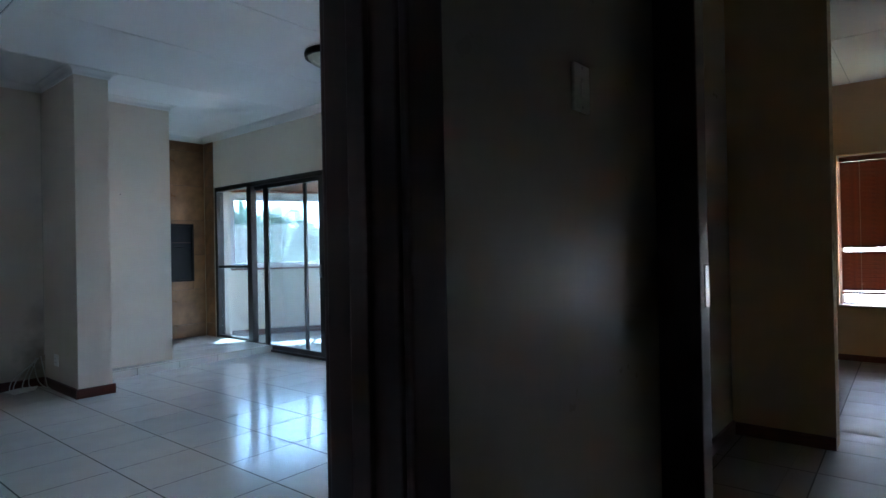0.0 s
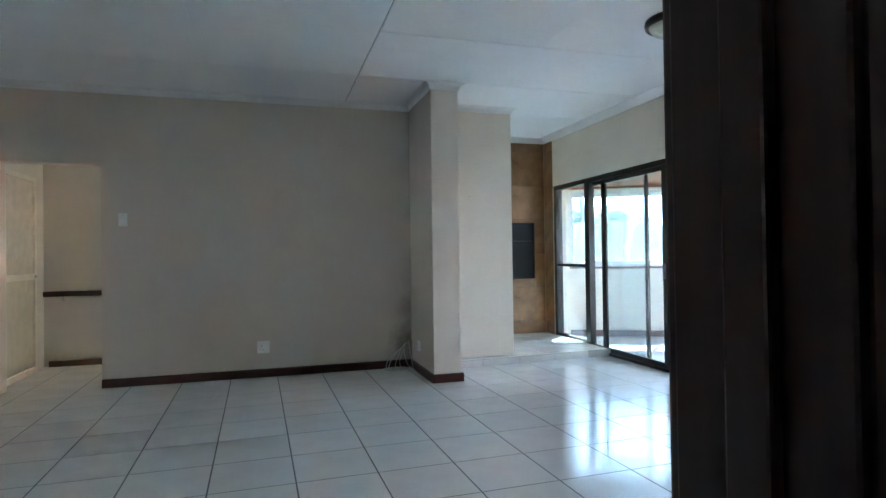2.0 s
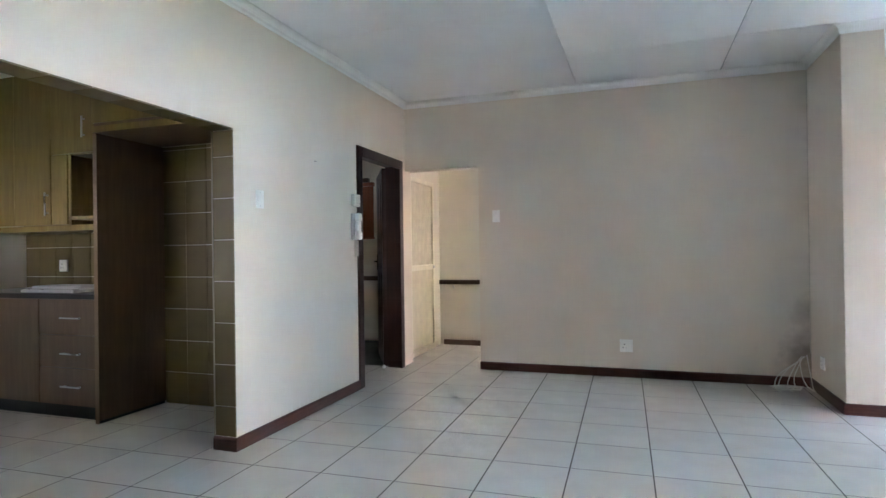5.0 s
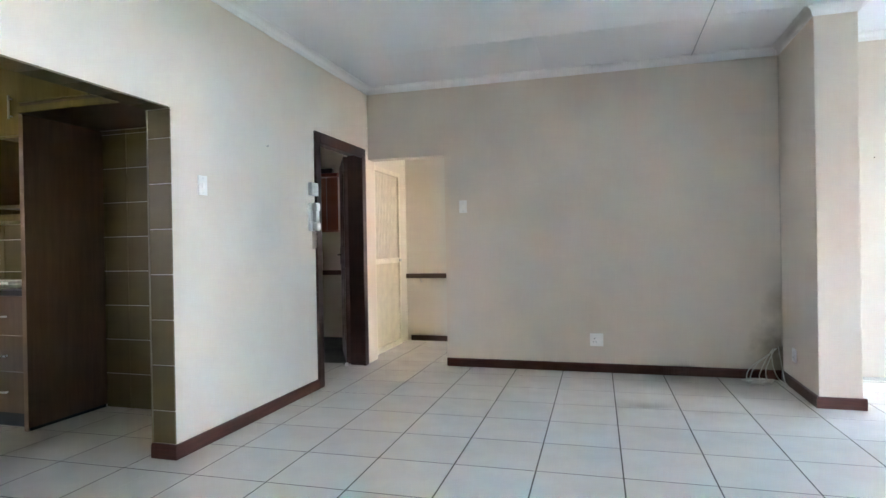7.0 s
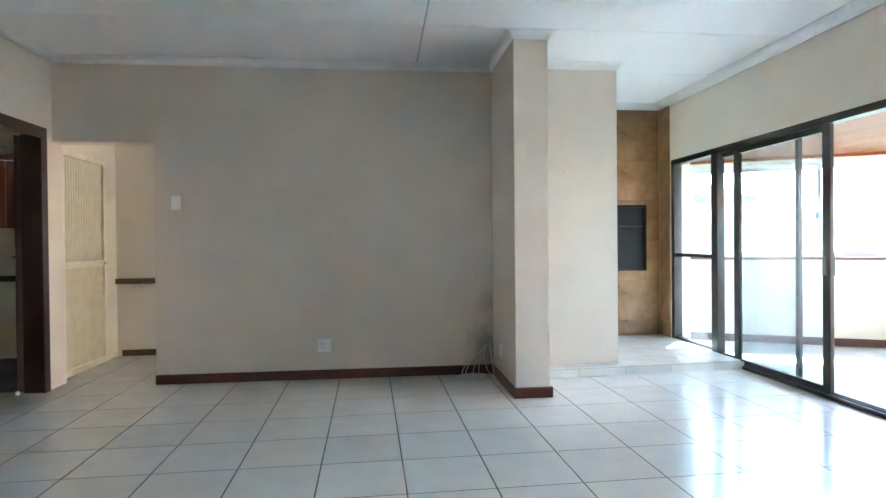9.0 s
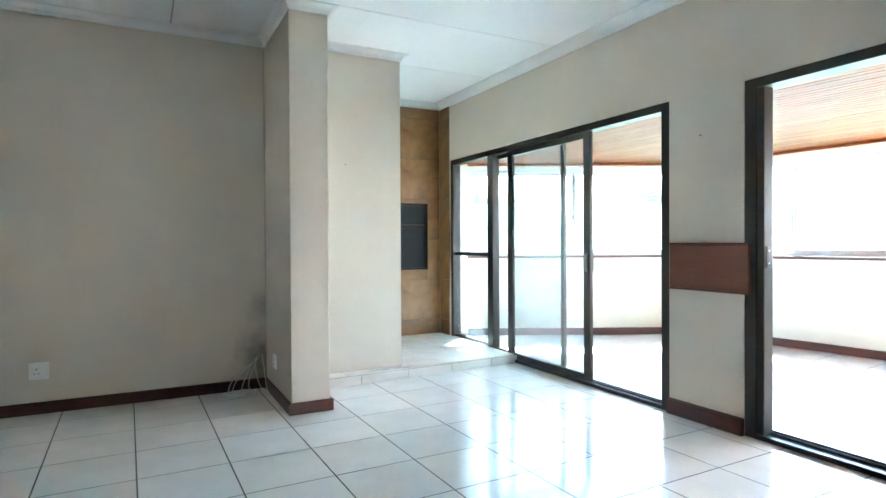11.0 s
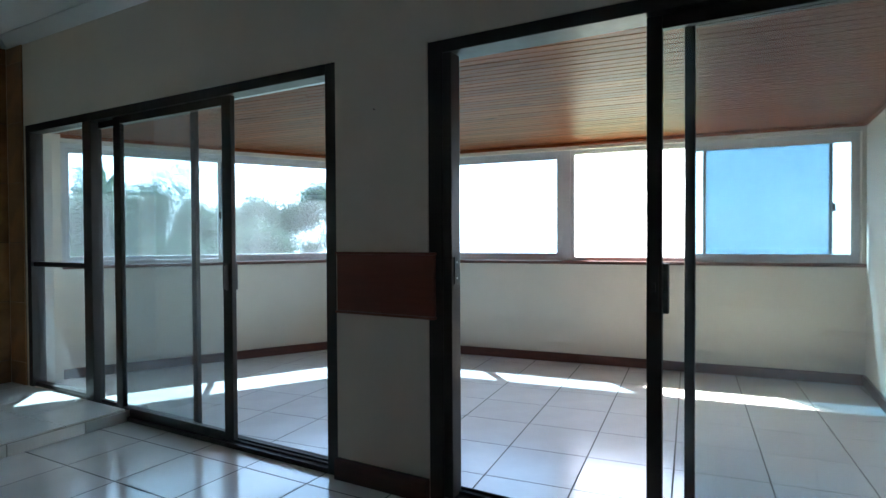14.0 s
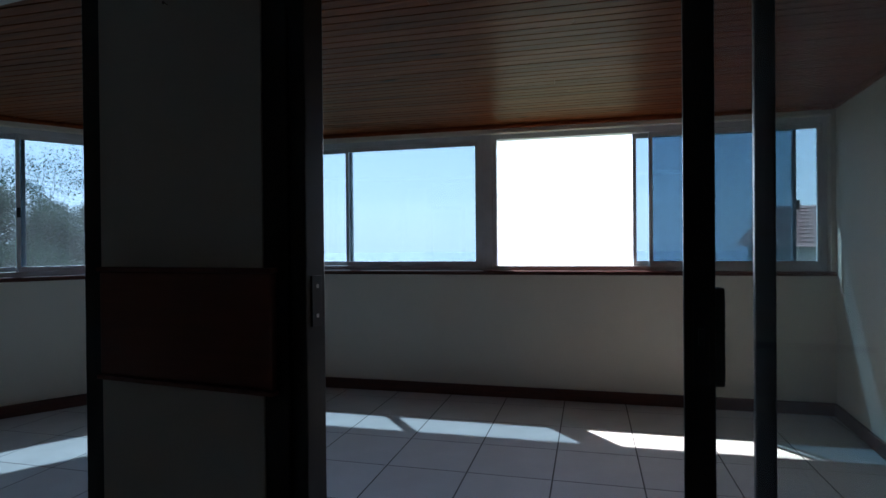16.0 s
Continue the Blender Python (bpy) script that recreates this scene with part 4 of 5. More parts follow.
# ---- kitchen ----
KY = 4.58
structure("wall_kitchen", boxes((-5.1, LR, KY, KY + 0.15, 0, CEIL), (-5.1, -4.95, 1.3, KY, 0, CEIL), (-5.1, -4.3, 1.15, 1.3, 0, CEIL), (-3.85, LR, 1.15, 1.3, 0, CEIL), (-4.3, -3.85, 1.15, 1.3, 0, 1.4), (-4.3, -3.85, 1.15, 1.3, 1.58, CEIL)), M_CREAM, "cream painted kitchen wall", "wall")
structure("ceiling_kitchen", boxes((-5.1, LR, 1.15, KY, CEIL - 0.05, CEIL + 0.1)), M_CEIL, "white ceiling", "ceiling")


def bar_handle(parent, x0, x1, z, y=-0.02, upright=False):
    """A thin steel bar on two feet, level or upright, in front of the plane y."""
    if upright:
        rows = [(x0, x0 + 0.01, y - 0.03, y - 0.02, z, x1), (x0, x0 + 0.01, y - 0.021, y, z + 0.015, z + 0.025), (x0, x0 + 0.01, y - 0.021, y, x1 - 0.025, x1 - 0.015)]
    else:
        rows = [(x0, x1, y - 0.03, y - 0.02, z, z + 0.01), (x0 + 0.015, x0 + 0.025, y - 0.021, y, z, z + 0.01), (x1 - 0.025, x1 - 0.015, y - 0.021, y, z, z + 0.01)]
    return part("handle", boxes(*rows, bevel=0.001), M_STEEL, parent, "steel bar handle")


KF = 4.02                                     # front of the base units
dw = thing("drawer_unit", (-3.72, KF, 0), "brown wood-grain kitchen drawer unit under a dark worktop", "cabinet", "kitchen base units")
part("body", boxes((-0.285, 0.285, 0, 0.55, 0.1, 0.866)), M_CABWOOD, dw)
for z0, z1 in ((0.612, 0.862), (0.376, 0.606), (0.105, 0.370)):
    dr = part("drawer", boxes((-0.282, 0.282, -0.02, -0.001, z0, z1), bevel=0.002), M_CABWOOD, dw)
    bar_handle(dr, -0.045, 0.140, z1 - 0.135)
part("plinth", boxes((-0.285, 0.285, 0.03, 0.05, 0, 0.1)), M_BLACK, dw, "dark plinth")
bc = thing("base_cabinet", (-4.475, KF, 0), "brown wood-grain kitchen base cabinet under a dark worktop", "cabinet", "kitchen base units")
part("body", boxes((-0.468, 0.468, 0, 0.55, 0.1, 0.866)), M_CABWOOD, bc)
for x0, x1, hx in ((-0.466, -0.002, -0.06), (0.002, 0.466, 0.05)):
    dd = part("door", boxes((x0, x1, -0.02, -0.001, 0.105, 0.862), bevel=0.002), M_CABWOOD, bc)
    bar_handle(dd, hx, 0.80, 0.64, upright=True)
part("plinth", boxes((-0.468, 0.468, 0.03, 0.05, 0, 0.1)), M_BLACK, bc, "dark plinth")
wt = thing("worktop", (-4.19, KF, 0.8665), "polished black stone kitchen worktop on the base units", "worktop")
part("slab", boxes((-0.758, 0.757, -0.03, 0.552, 0, 0.038), bevel=0.004), M_BLACK, wt)
tr = thing("hob_tray", (-3.98, 4.21, 0.905), "pale steel tray lying on the dark kitchen worktop", "tray")
part("base", boxes((-0.27, 0.27, -0.17, 0.17, 0, 0.022), bevel=0.006), M_ALU, tr)
part("lid", boxes((-0.25, 0.25, -0.10, 0.16, 0.0225, 0.045), bevel=0.008), M_ALU, tr)
part("lip", boxes((-0.25, 0.25, -0.166, -0.106, 0.0225, 0.028), bevel=0.002), M_STEEL, tr)
tp = thing("tall_panel", (-3.415, 3.98, 0), "tall brown board panel beside the empty fridge space", "panel")
part("board", boxes((-0.016, 0.016, 0, 0.598, 0.02, 2.03), bevel=0.001), M_CABWOOD, tp)
part("edging", boxes((-0.017, 0.017, -0.004, -0.0005, 0, 2.03)), M_CABEDGE, tp, "wooden edge strip, paler for the light on it")
part("foot", boxes((-0.014, 0.014, 0.01, 0.59, 0, 0.0195)), M_BLACK, tp)
oc = thing("overhead_cabinet", (-2.83, 3.985, 2.035), "honey-coloured overhead cabinet over the fridge space", "cabinet", "kitchen wall cabinets")
part("body", boxes((-0.60, 0.565, 0.0, 0.59, 0, 0.60)), M_CABWOOD, oc)
for x0, x1 in ((-0.60, -0.02), (-0.014, 0.565)):
    part("door", boxes((x0 + 0.003, x1 - 0.003, -0.022, -0.001, 0.066, 0.595), bevel=0.003), M_CABYEL, oc)
part("light_rail", boxes((-0.60, 0.565, -0.018, 0.0, 0.0, 0.044), bevel=0.003), M_CABYEL, oc)
# wall cabinet over the worktop: an open niche beside full doors
wc = thing("wall_cabinet", (-3.437, 4.22, 1.37), "honey-coloured kitchen wall cabinet with an open niche", "cabinet", "kitchen wall cabinets")
part("light_rail", boxes((-1.50, 0, -0.004, 0.352, 0, 0.046), bevel=0.003), M_CABYEL, wc)
part("back_panel", boxes((-1.50, 0, 0.335, 0.352, 0.0465, 1.25)), M_CABWOOD, wc)
part("side_panel", boxes((-0.018, 0, 0, 0.335, 0.0465, 1.25)), M_CABWOOD, wc)
part("side_panel", boxes((-0.53, -0.505, -0.004, 0.335, 0.0465, 0.60)), M_CABYEL, wc)
part("shelf", boxes((-0.505, -0.018, -0.004, 0.335, 0.085, 0.110), bevel=0.002), M_CABYEL, wc, "honey-coloured niche floor")
part("shelf", boxes((-0.70, -0.018, 0, 0.335, 0.580, 0.604), bevel=0.002), M_CABYEL, wc)
up = part("door", boxes((-0.695, -0.003, -0.022, -0.001, 0.590, 1.245), bevel=0.003), M_CABYEL, wc)
bar_handle(up, -0.345, 0.86, 0.70, -0.022, True)
part("filler", boxes((-0.695, -0.531, -0.020, -0.001, 0.05, 0.586), bevel=0.002), M_CABYEL, wc)
for x0, x1, hx in ((-1.098, -0.699, -0.735), (-1.498, -1.101, -1.47)):
    dd = part("door", boxes((x0, x1, -0.022, -0.001, 0.05, 1.245), bevel=0.003), M_CABYEL, wc)
    bar_handle(dd, hx, 0.30, 0.12, -0.022, True)
socket_plate((-4.48, KY - 0.008, 1.095), 0, 0.095, 0.10, "white wall socket on the tiled kitchen splashback")
switch_plate((-2.86, KY - 0.009, 1.05), 0, 0.075, 0.118, "beige switch plate on the olive tiles")

# ---- grill, its surround ----
gr = thing("built_in_grill", (GX0, YG, GZ0), "black steel built-in grill box in the tiled wall", "grill")
GW, GH = GX1 - GX0, GZ1 - GZ0
part("frame", boxes((0, 0.03, -0.025, 0.0, 0, GH), (GW - 0.03, GW, -0.025, 0.0, 0, GH), (0.03, GW - 0.03, -0.025, 0.0, 0, 0.025), (0.03, GW - 0.03, -0.025, 0.0, GH - 0.03, GH), bevel=0.003), M_SOOT, gr)
part("hood", boxes((0.03, GW - 0.03, -0.018, 0.1, GH - 0.24, GH - 0.03), bevel=0.004), M_SOOT, gr)
part("door_panel", boxes((0.03, GW - 0.03, -0.012, 0.02, 0.025, GH - 0.248), bevel=0.004), M_SOOT, gr, "dark steel roller panel")
part("body", boxes((0.002, GW - 0.002, 0.02, 0.14, 0.002, GH - 0.002)), M_SOOT, gr)
part("handle", rod(bmesh.new(), [(0.15, -0.012, 0.45), (0.15, -0.04, 0.45), (GW - 0.15, -0.04, 0.45), (GW - 0.15, -0.012, 0.45)], 0.007), M_SOOT, gr)

# board between the two sliding doors
bo = thing("wall_board", (XE, 3.94, 0.822), "red-brown wooden board fixed across the pier between the doors", "board")
part("board", boxes((-0.022, 0, 0.004, 0.556, 0.008, 0.281), bevel=0.006), M_BAND, bo)
part("capping", boxes((-0.030, 0, 0.0, 0.560, 0.281, 0.293), bevel=0.004), M_BAND, bo)
part("capping", boxes((-0.030, 0, 0.0, 0.560, -0.004, 0.008), bevel=0.004), M_BAND, bo)

# ceiling lamp
cl = thing("ceiling_lamp", (2.76, 3.88, CEIL), "flush ceiling lamp with a frosted bowl in a dark ring", "lamp")
part("ring", lathe(bmesh.new(), [(0.20, 0.0), (0.205, -0.02), (0.20, -0.045), (0.185, -0.05), (0.175, -0.03), (0.17, 0.0)], 40), M_LAMPR, cl, "", True)
part("bowl", lathe(bmesh.new(), [(0.18, -0.03), (0.175, -0.05), (0.15, -0.078), (0.11, -0.098), (0.06, -0.11), (0.02, -0.113)], 40), M_LAMPG, cl, "frosted cream glass bowl", True)
part("finial", lathe(bmesh.new(), [(0.012, -0.108), (0.018, -0.116), (0.018, -0.124), (0.01, -0.132), (0.008, -0.142), (0.003, -0.146)], 16), M_LAMPR, cl, "", True)

# loose cable in the corner by the pier
ca = thing("loose_cable", (1.40, 6.38, 0), "tangled white cable on the floor beside the pier", "cable")
rr = random.Random(11)
for i in range(3):
    pts = []
    for s in range(40):
        a = s * 0.33 + i * 1.3
        pts.append((-0.10 + 0.11 * math.cos(a) * (0.6 + 0.4 * math.sin(s * 0.21 + i)) + 0.012 * i, -0.05 + 0.045 * math.sin(a), 0.005 + 0.03 * abs(math.sin(a * 0.5 + i)) * (0.5 + 0.2 * i)))
    part("strand", rod(bmesh.new(), pts, 0.0048, 6), M_CABLE, ca, "", True)
for i in range(6):
    ex, ey = (-0.13, 0.10, -0.06, 0.02, -0.16, 0.11)[i] + rr.uniform(-0.02, 0.02), rr.uniform(-0.16, -0.06)
    top_at = Vector((0.03 + 0.012 * i, 0.092 - 0.003 * i, 0.20 + 0.018 * i))
    bulge = (-0.20, 0.02, -0.13, -0.08, -0.26, 0.10)[i]
    pts = []
    for k in range(15):
        u = k / 14
        pts.append((top_at.x * (1 - u) ** 2 + 2 * u * (1 - u) * bulge + ex * u * u, top_at.y * (1 - u) ** 2 + 2 * u * (1 - u) * rr.uniform(0.0, 0.015) + ey * u * u, max(0.006, top_at.z * (1 - u) ** 1.6 + 0.02 * math.sin(u * 6 + i) * (1 - u))))
    part("strand", rod(bmesh.new(), pts, 0.0038, 6), M_CABLE, ca, "", True)
# cable toned beige to stand in for the thin shadow line here
cd = thing("wall_conduit", (COL[0] - 0.006, YN - 0.006, 0.08), "thin cable clipped up the corner of the wall", "cable")
part("cable", rod(bmesh.new(), [(0, 0, 0.2), (0.001, 0, 1.0), (-0.001, 0, 1.8), (0, 0, 2.56)], 0.004, 8), M_DULLBEIGE, cd)


def wall_hook(at, rz):
    n = thing("wall_nail", at, "small steel nail stuck in the wall", "nail", "nails in the walls", rz=rz)
    part("shank", rod(bmesh.new(), [(0, 0.002, 0), (0, -0.012, 0.001)], 0.0018, 6), M_RAIL, n)
    part("nail_head", rod(bmesh.new(), [(0, -0.012, 0.001), (0, -0.014, 0.001)], 0.0045, 8), M_RAIL, n)
    return n


wall_hook((2.13, YB, 1.76), 0)
wall_hook((XE, 4.27, 1.78), -90)
wall_hook((XW, 4.72, 1.86), 90)

# ---- outside ----
M_GRASS = plaster("scrub_ground", (0.075, 0.10, 0.045), 0.95, 0.35, 0.8)
M_SEA = painted("hazy_sea", (0.46, 0.52, 0.57), 0.6)
m, n, l, b = material("tree_leaf")
c = ramp(n, l, n.new("ShaderNodeNewGeometry").outputs["Random Per Island"], [(0.0, (0.036, 0.068, 0.045)), (0.6, (0.065, 0.108, 0.065)), (1.0, (0.10, 0.14, 0.08))])
l.new(c, b.inputs["Base Color"])
b.inputs["Roughness"].default_value = 0.8
b.inputs["Specular IOR Level"].default_value = 0.15
tl, lm = n.new("ShaderNodeBsdfTranslucent"), n.new("ShaderNodeMixShader")
l.new(c, tl.inputs["Color"])
lm.inputs[0].default_value = 0.40
l.new(b.outputs[0], lm.inputs[1])
l.new(tl.outputs[0], lm.inputs[2])
l.new(lm.outputs[0], n["Material Output"].inputs["Surface"])
M_LEAF = m
M_BARK = wood("tree_bark", (0.06, 0.045, 0.035), (0.13, 0.10, 0.075), 0.9, (6, 6, 1), 6.0)
# roof red with the distance haze mixed into it
M_ROOFT = painted("hazed_red_roof_tile", (0.40, 0.22, 0.18), 0.8, 0, 0.25, 0.3)
M_HOUSE = plaster("house_wall", (0.55, 0.52, 0.46))

gb = bmesh.new()
seg = 48
ring = [gb.verts.new((60 * math.cos(2 * math.pi * i / seg) + 5, 60 * math.sin(2 * math.pi * i / seg) + 5, -4.2)) for i in range(seg)]
far = [gb.verts.new((2500 * math.cos(2 * math.pi * i / seg), 2500 * math.sin(2 * math.pi * i / seg), -30.0)) for i in range(seg)]
gb.faces.new(ring)
for i in range(seg):
    fc = gb.faces.new((ring[i], ring[(i + 1) % seg], far[(i + 1) % seg], far[i]))
    fc.material_index = 1
structure("ground", gb, [M_GRASS, M_SEA], "scrubby green ground that falls away to a hazy sea", "ground")
structure("wall_below", boxes((-5.3, 7.0, -3.6, 1.5, -4.3, -0.145), (-5.3, 4.2, 1.5, 8.1, -4.3, -0.145)), M_HOUSE, "lower storey of the building", "wall")
lb = bmesh.new()
prism(lb, [(4.2, 1.7), (7.3, 1.75), (6.8, 6.7), (4.3, 7.95)], -4.3, -0.145)
structure("wall_below_balcony", lb, M_HOUSE, "lower storey under the balcony", "wall")


def tree(at, height, spread, seed, leaves=2600, airy=0.0, label="broad dark-green tree with an uneven crown outside the balcony"):
    """A tapered trunk with forking limbs; leaves in clumps at the limb ends."""
    r = random.Random(seed)
    t = thing("tree", at, label, "tree", "trees beyond the balcony")
    tb, tips = bmesh.new(), []

    def limb(p, d, ln, rad, depth):
        pts, rads = [p], [rad]
        for i in range(4):
            d = (d + Vector((r.uniform(-0.3, 0.3), r.uniform(-0.3, 0.3), r.uniform(-0.1, 0.22)))).normalized()
            p = p + d * ln / 4
            pts.append(p)
            rads.append(rad * (1 - 0.14 * (i + 1)))
        rod(tb, pts, rads, 6)
        if depth == 0:
            tips.append(p)
            tips.append(pts[3])
            return
        for _ in range(r.choice((2, 3, 3))):
            a = r.uniform(0, 2 * math.pi)
            limb(p, (d * 0.7 + Vector((math.cos(a) * spread, math.sin(a) * spread, r.uniform(0.0, 0.5)))).normalized(), ln * r.uniform(0.55, 0.8), rads[-1] * 0.75, depth - 1)

    limb(Vector((0, 0, 0)), Vector((r.uniform(-0.1, 0.1), r.uniform(-0.1, 0.1), 1)), height * 0.40, height * 0.028, 3)
    k = height / max(p.z for p in tips)
    for v in tb.verts:
        v.co = v.co * k
    tips = [p * k for p in tips]
    part("trunk", tb, M_BARK, t)
    verts, faces = [], []
    size = height * (0.0030 if airy else 0.0050)
    clumps = [p + Vector((r.gauss(0, 1), r.gauss(0, 1), r.gauss(0, 0.8))) * height * 0.036 for p in tips for _ in range(5)]
    for i in range(leaves * 15):
        c0 = r.choice(clumps)
        g = height * (0.016 if airy else 0.033)
        p = c0 + Vector((r.gauss(0, g), r.gauss(0, g), r.gauss(0, g * 0.9)))
        u = Vector((r.gauss(0, 1), r.gauss(0, 1), r.gauss(0, 0.5))).normalized()
        w = u.cross(Vector((r.gauss(0, 1), r.gauss(0, 1), r.gauss(0, 1)))).normalized()
        s = size * r.uniform(0.6, 1.5)
        q = len(verts)
        fold = u.cross(w) * s * 0.3
        verts += [p - u * s, p + w * s * 0.55 + fold, p + u * s, p - w * s * 0.55 + fold]
        faces += [(q, q + 1, q + 2), (q, q + 2, q + 3)]
    me = bpy.data.meshes.new("crown")
    me.from_pydata([tuple(v) for v in verts], [], faces)
    me.materials.append(M_LEAF)
    cr = new("crown", me)
    cr.parent = t
    return t


tree((12.2, 16.2, -4.3), 6.3, 0.95, 3, 4200)
tree((9.6, 17.2, -4.3), 7.0, 0.9, 5, 4200, 1)
tree((7.6, 15.6, -4.3), 6.5, 0.9, 8, 4200)
tree((5.2, 16.8, -4.3), 7.2, 0.9, 13, 4200)
tree((2.4, 16.4, -4.3), 6.8, 0.9, 17, 3800)
tree((-0.6, 16.0, -4.3), 7.2, 0.9, 37, 3000)
tree((9.3, 13.9, -4.3), 5.3, 1.0, 29, 3800, 0, "lower bushy green tree in front of the taller ones")
tree((7.0, 12.9, -4.3), 5.6, 1.0, 31, 3800, 0, "lower bushy green tree in front of the taller ones")
tree((5.0, 13.4, -4.3), 5.0, 1.0, 41, 3600, 0, "lower bushy green tree in front of the taller ones")
tree((13.7, 18.6, -4.3), 5.6, 1.0, 43, 3600, 0, "lower bushy green tree in front of the taller ones")
tree((16.3, 18.7, -4.3), 7.5, 0.85, 53, 4200, 0, "round-crowned dark-green tree outside the balcony")
tree((18.2, 19.4, -4.3), 5.7, 0.9, 59, 3000, 0, "lower bushy green tree in front of the taller ones")
tree((14.4, 18.9, -4.3), 7.9, 0.6, 67, 240, 1, "thin-leaved tree with bare twiggy boughs outside the balcony")
tree((3.0, 12.6, -4.3), 5.2, 1.0, 47, 3200, 0, "lower bushy green tree in front of the taller ones")


def palm(at, height, seed):
    r = random.Random(seed)
    t = thing("palm_tree", at, "spiky palm-like tree outside the balcony", "tree", "trees beyond the balcony")
    part("trunk", rod(bmesh.new(), [(0, 0, 0), (0.1, 0.05, height * 0.5), (0.05, 0.1, height * 0.85)], [0.14, 0.12, 0.1], 8), M_BARK, t)
    fb2 = bmesh.new()
    for i in range(46):
        a, e = r.uniform(0, 6.28), r.uniform(-0.2, 1.3)
        d = Vector((math.cos(a) * math.cos(e), math.sin(a) * math.cos(e), math.sin(e)))
        sd = d.cross(Vector((0, 0, 1))).normalized()
        o = Vector((0.05, 0.1, height * 0.84))
        ln = r.uniform(0.8, 1.3)
        a1, a2 = fb2.verts.new(o + sd * 0.03), fb2.verts.new(o - sd * 0.03)
        m1, m2 = fb2.verts.new(o + d * ln * 0.5 + sd * 0.045 + Vector((0, 0, 0.05))), fb2.verts.new(o + d * ln * 0.5 - sd * 0.045 + Vector((0, 0, 0.05)))
        tip = fb2.verts.new(o + d * ln - Vector((0, 0, 0.15 * ln)))
        fb2.faces.new((a1, a2, m2, m1))
        fb2.faces.new((m1, m2, tip))
    part("crown", fb2, M_LEAF, t)
    return t


palm((6.6, 14.4, -4.3), 8.0, 2)
palm((8.3, 14.6, -4.3), 7.4, 6)

# neighbour's house with a red roof
ho = thing("house", (37.6, -7.0, -3.55), "neighbouring house with cream walls and a red tiled roof", "house", rz=8)
part("wall", boxes((-4, 4, -5, 5, 0, 4.6)), M_HOUSE, ho)
rf = bmesh.new()
rows_r = [((-4.6, -5.6, 4.5), (-4.6, 5.6, 4.5)), ((0, -5.1, 6.6), (0, 5.1, 6.6)), ((4.6, -5.6, 4.5), (4.6, 5.6, 4.5))]
v = [[rf.verts.new(p) for p in row] for row in rows_r]
rf.faces.new((v[0][0], v[0][1], v[1][1], v[1][0]))
rf.faces.new((v[1][0], v[1][1], v[2][1], v[2][0]))
rf.faces.new((v[0][0], v[1][0], v[2][0]))
rf.faces.new((v[0][1], v[2][1], v[1][1]))
rf.faces.new((v[0][0], v[2][0], v[2][1], v[0][1]))
roof = part("roof", rf, M_ROOFT, ho, "red tiled pitched roof, paled by haze in its colour")
cb2 = bmesh.new()
for s in range(1, 11):
    f0 = s / 11
    z, x, y = 4.5 + 2.1 * f0, 4.6 * (1 - f0), 5.6 - 0.5 * f0
    for sx in (-1, 1):
        box(cb2, sx * x - 0.03, sx * x + 0.03, -y, y, z - 0.01, z + 0.05)
part("tile_course", cb2, M_ROOFT, roof)
for y in (-3, 0, 3):
    wn2 = part("window", boxes((-4.03, -3.98, y - 0.6, y + 0.6, 2.0, 3.6)), M_ALU, ho)
    part("pane", boxes((-4.04, -4.031, y - 0.52, y + 0.52, 2.08, 3.52)), M_BLACK, wn2)

# ---- tiles, laid last ----
T, G0 = 0.423, 0.0066


def tile_mesh(poly, centre, top, mat):
    bm = bmesh.new()
    slab(bm, [(x - centre[0], y - centre[1]) for x, y in poly], 0.0)
    return finish("tile", bm, mat)


def lay(parent, region, origin, size, angle, top, mat, gap=G0):
    """Tiles on a grid, cut along a convex region (counter-clockwise); whole tiles share one mesh."""
    ca_, sa_ = math.cos(angle), math.sin(angle)
    hx = size / 2 - gap / 2
    whole = None
    reach = max(math.hypot(x - origin[0], y - origin[1]) for x, y in region)
    num = int(reach / size) + 2
    for i in range(-num, num + 1):
        for j in range(-num, num + 1):
            u, w = (i + 0.5) * size, (j + 0.5) * size
            c = (origin[0] + u * ca_ - w * sa_, origin[1] + u * sa_ + w * ca_)
            quad = [(c[0] + a * hx * ca_ - b * hx * sa_, c[1] + a * hx * sa_ + b * hx * ca_) for a, b in ((-1, -1), (1, -1), (1, 1), (-1, 1))]
            cut = inside(quad, region)
            if len(cut) < 3 or area(cut) < 0.0008:
                continue
            if area(cut) > 0.9999 * (2 * hx) ** 2:
                whole = whole or tile_mesh(quad, c, 0, mat)
                me = whole
            else:
                me = tile_mesh(cut, c, 0, mat)
            t = new("tile", me)
            t.parent, t.location = parent, (c[0], c[1], top)


def rect(x0, x1, y0, y1):
    return [(x0, y0), (x1, y0), (x1, y1), (x0, y1)]


ORG = (0.225, 4.53)
TURN = 0.02
lay(floor, rect(XW, XE + 0.02, 1.42, YN + 0.15), ORG, T, TURN, 0, M_TILE)
lay(floor, rect(HX, -0.6, YN + 0.1505, 7.85), ORG, T, TURN, 0, M_TILE)
lay(floor, rect(-4.95, XW - 0.0005, 1.3, KY), ORG, T, TURN, 0, M_TILE)
lay(floor, rect(-3.6, XW - 0.0005, 5.4, 6.38), ORG, T, TURN, 0, M_TILE)
# M_DTILE past the doorway: tiles coloured as if in shade
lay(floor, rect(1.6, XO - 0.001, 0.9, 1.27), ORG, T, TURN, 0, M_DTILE)
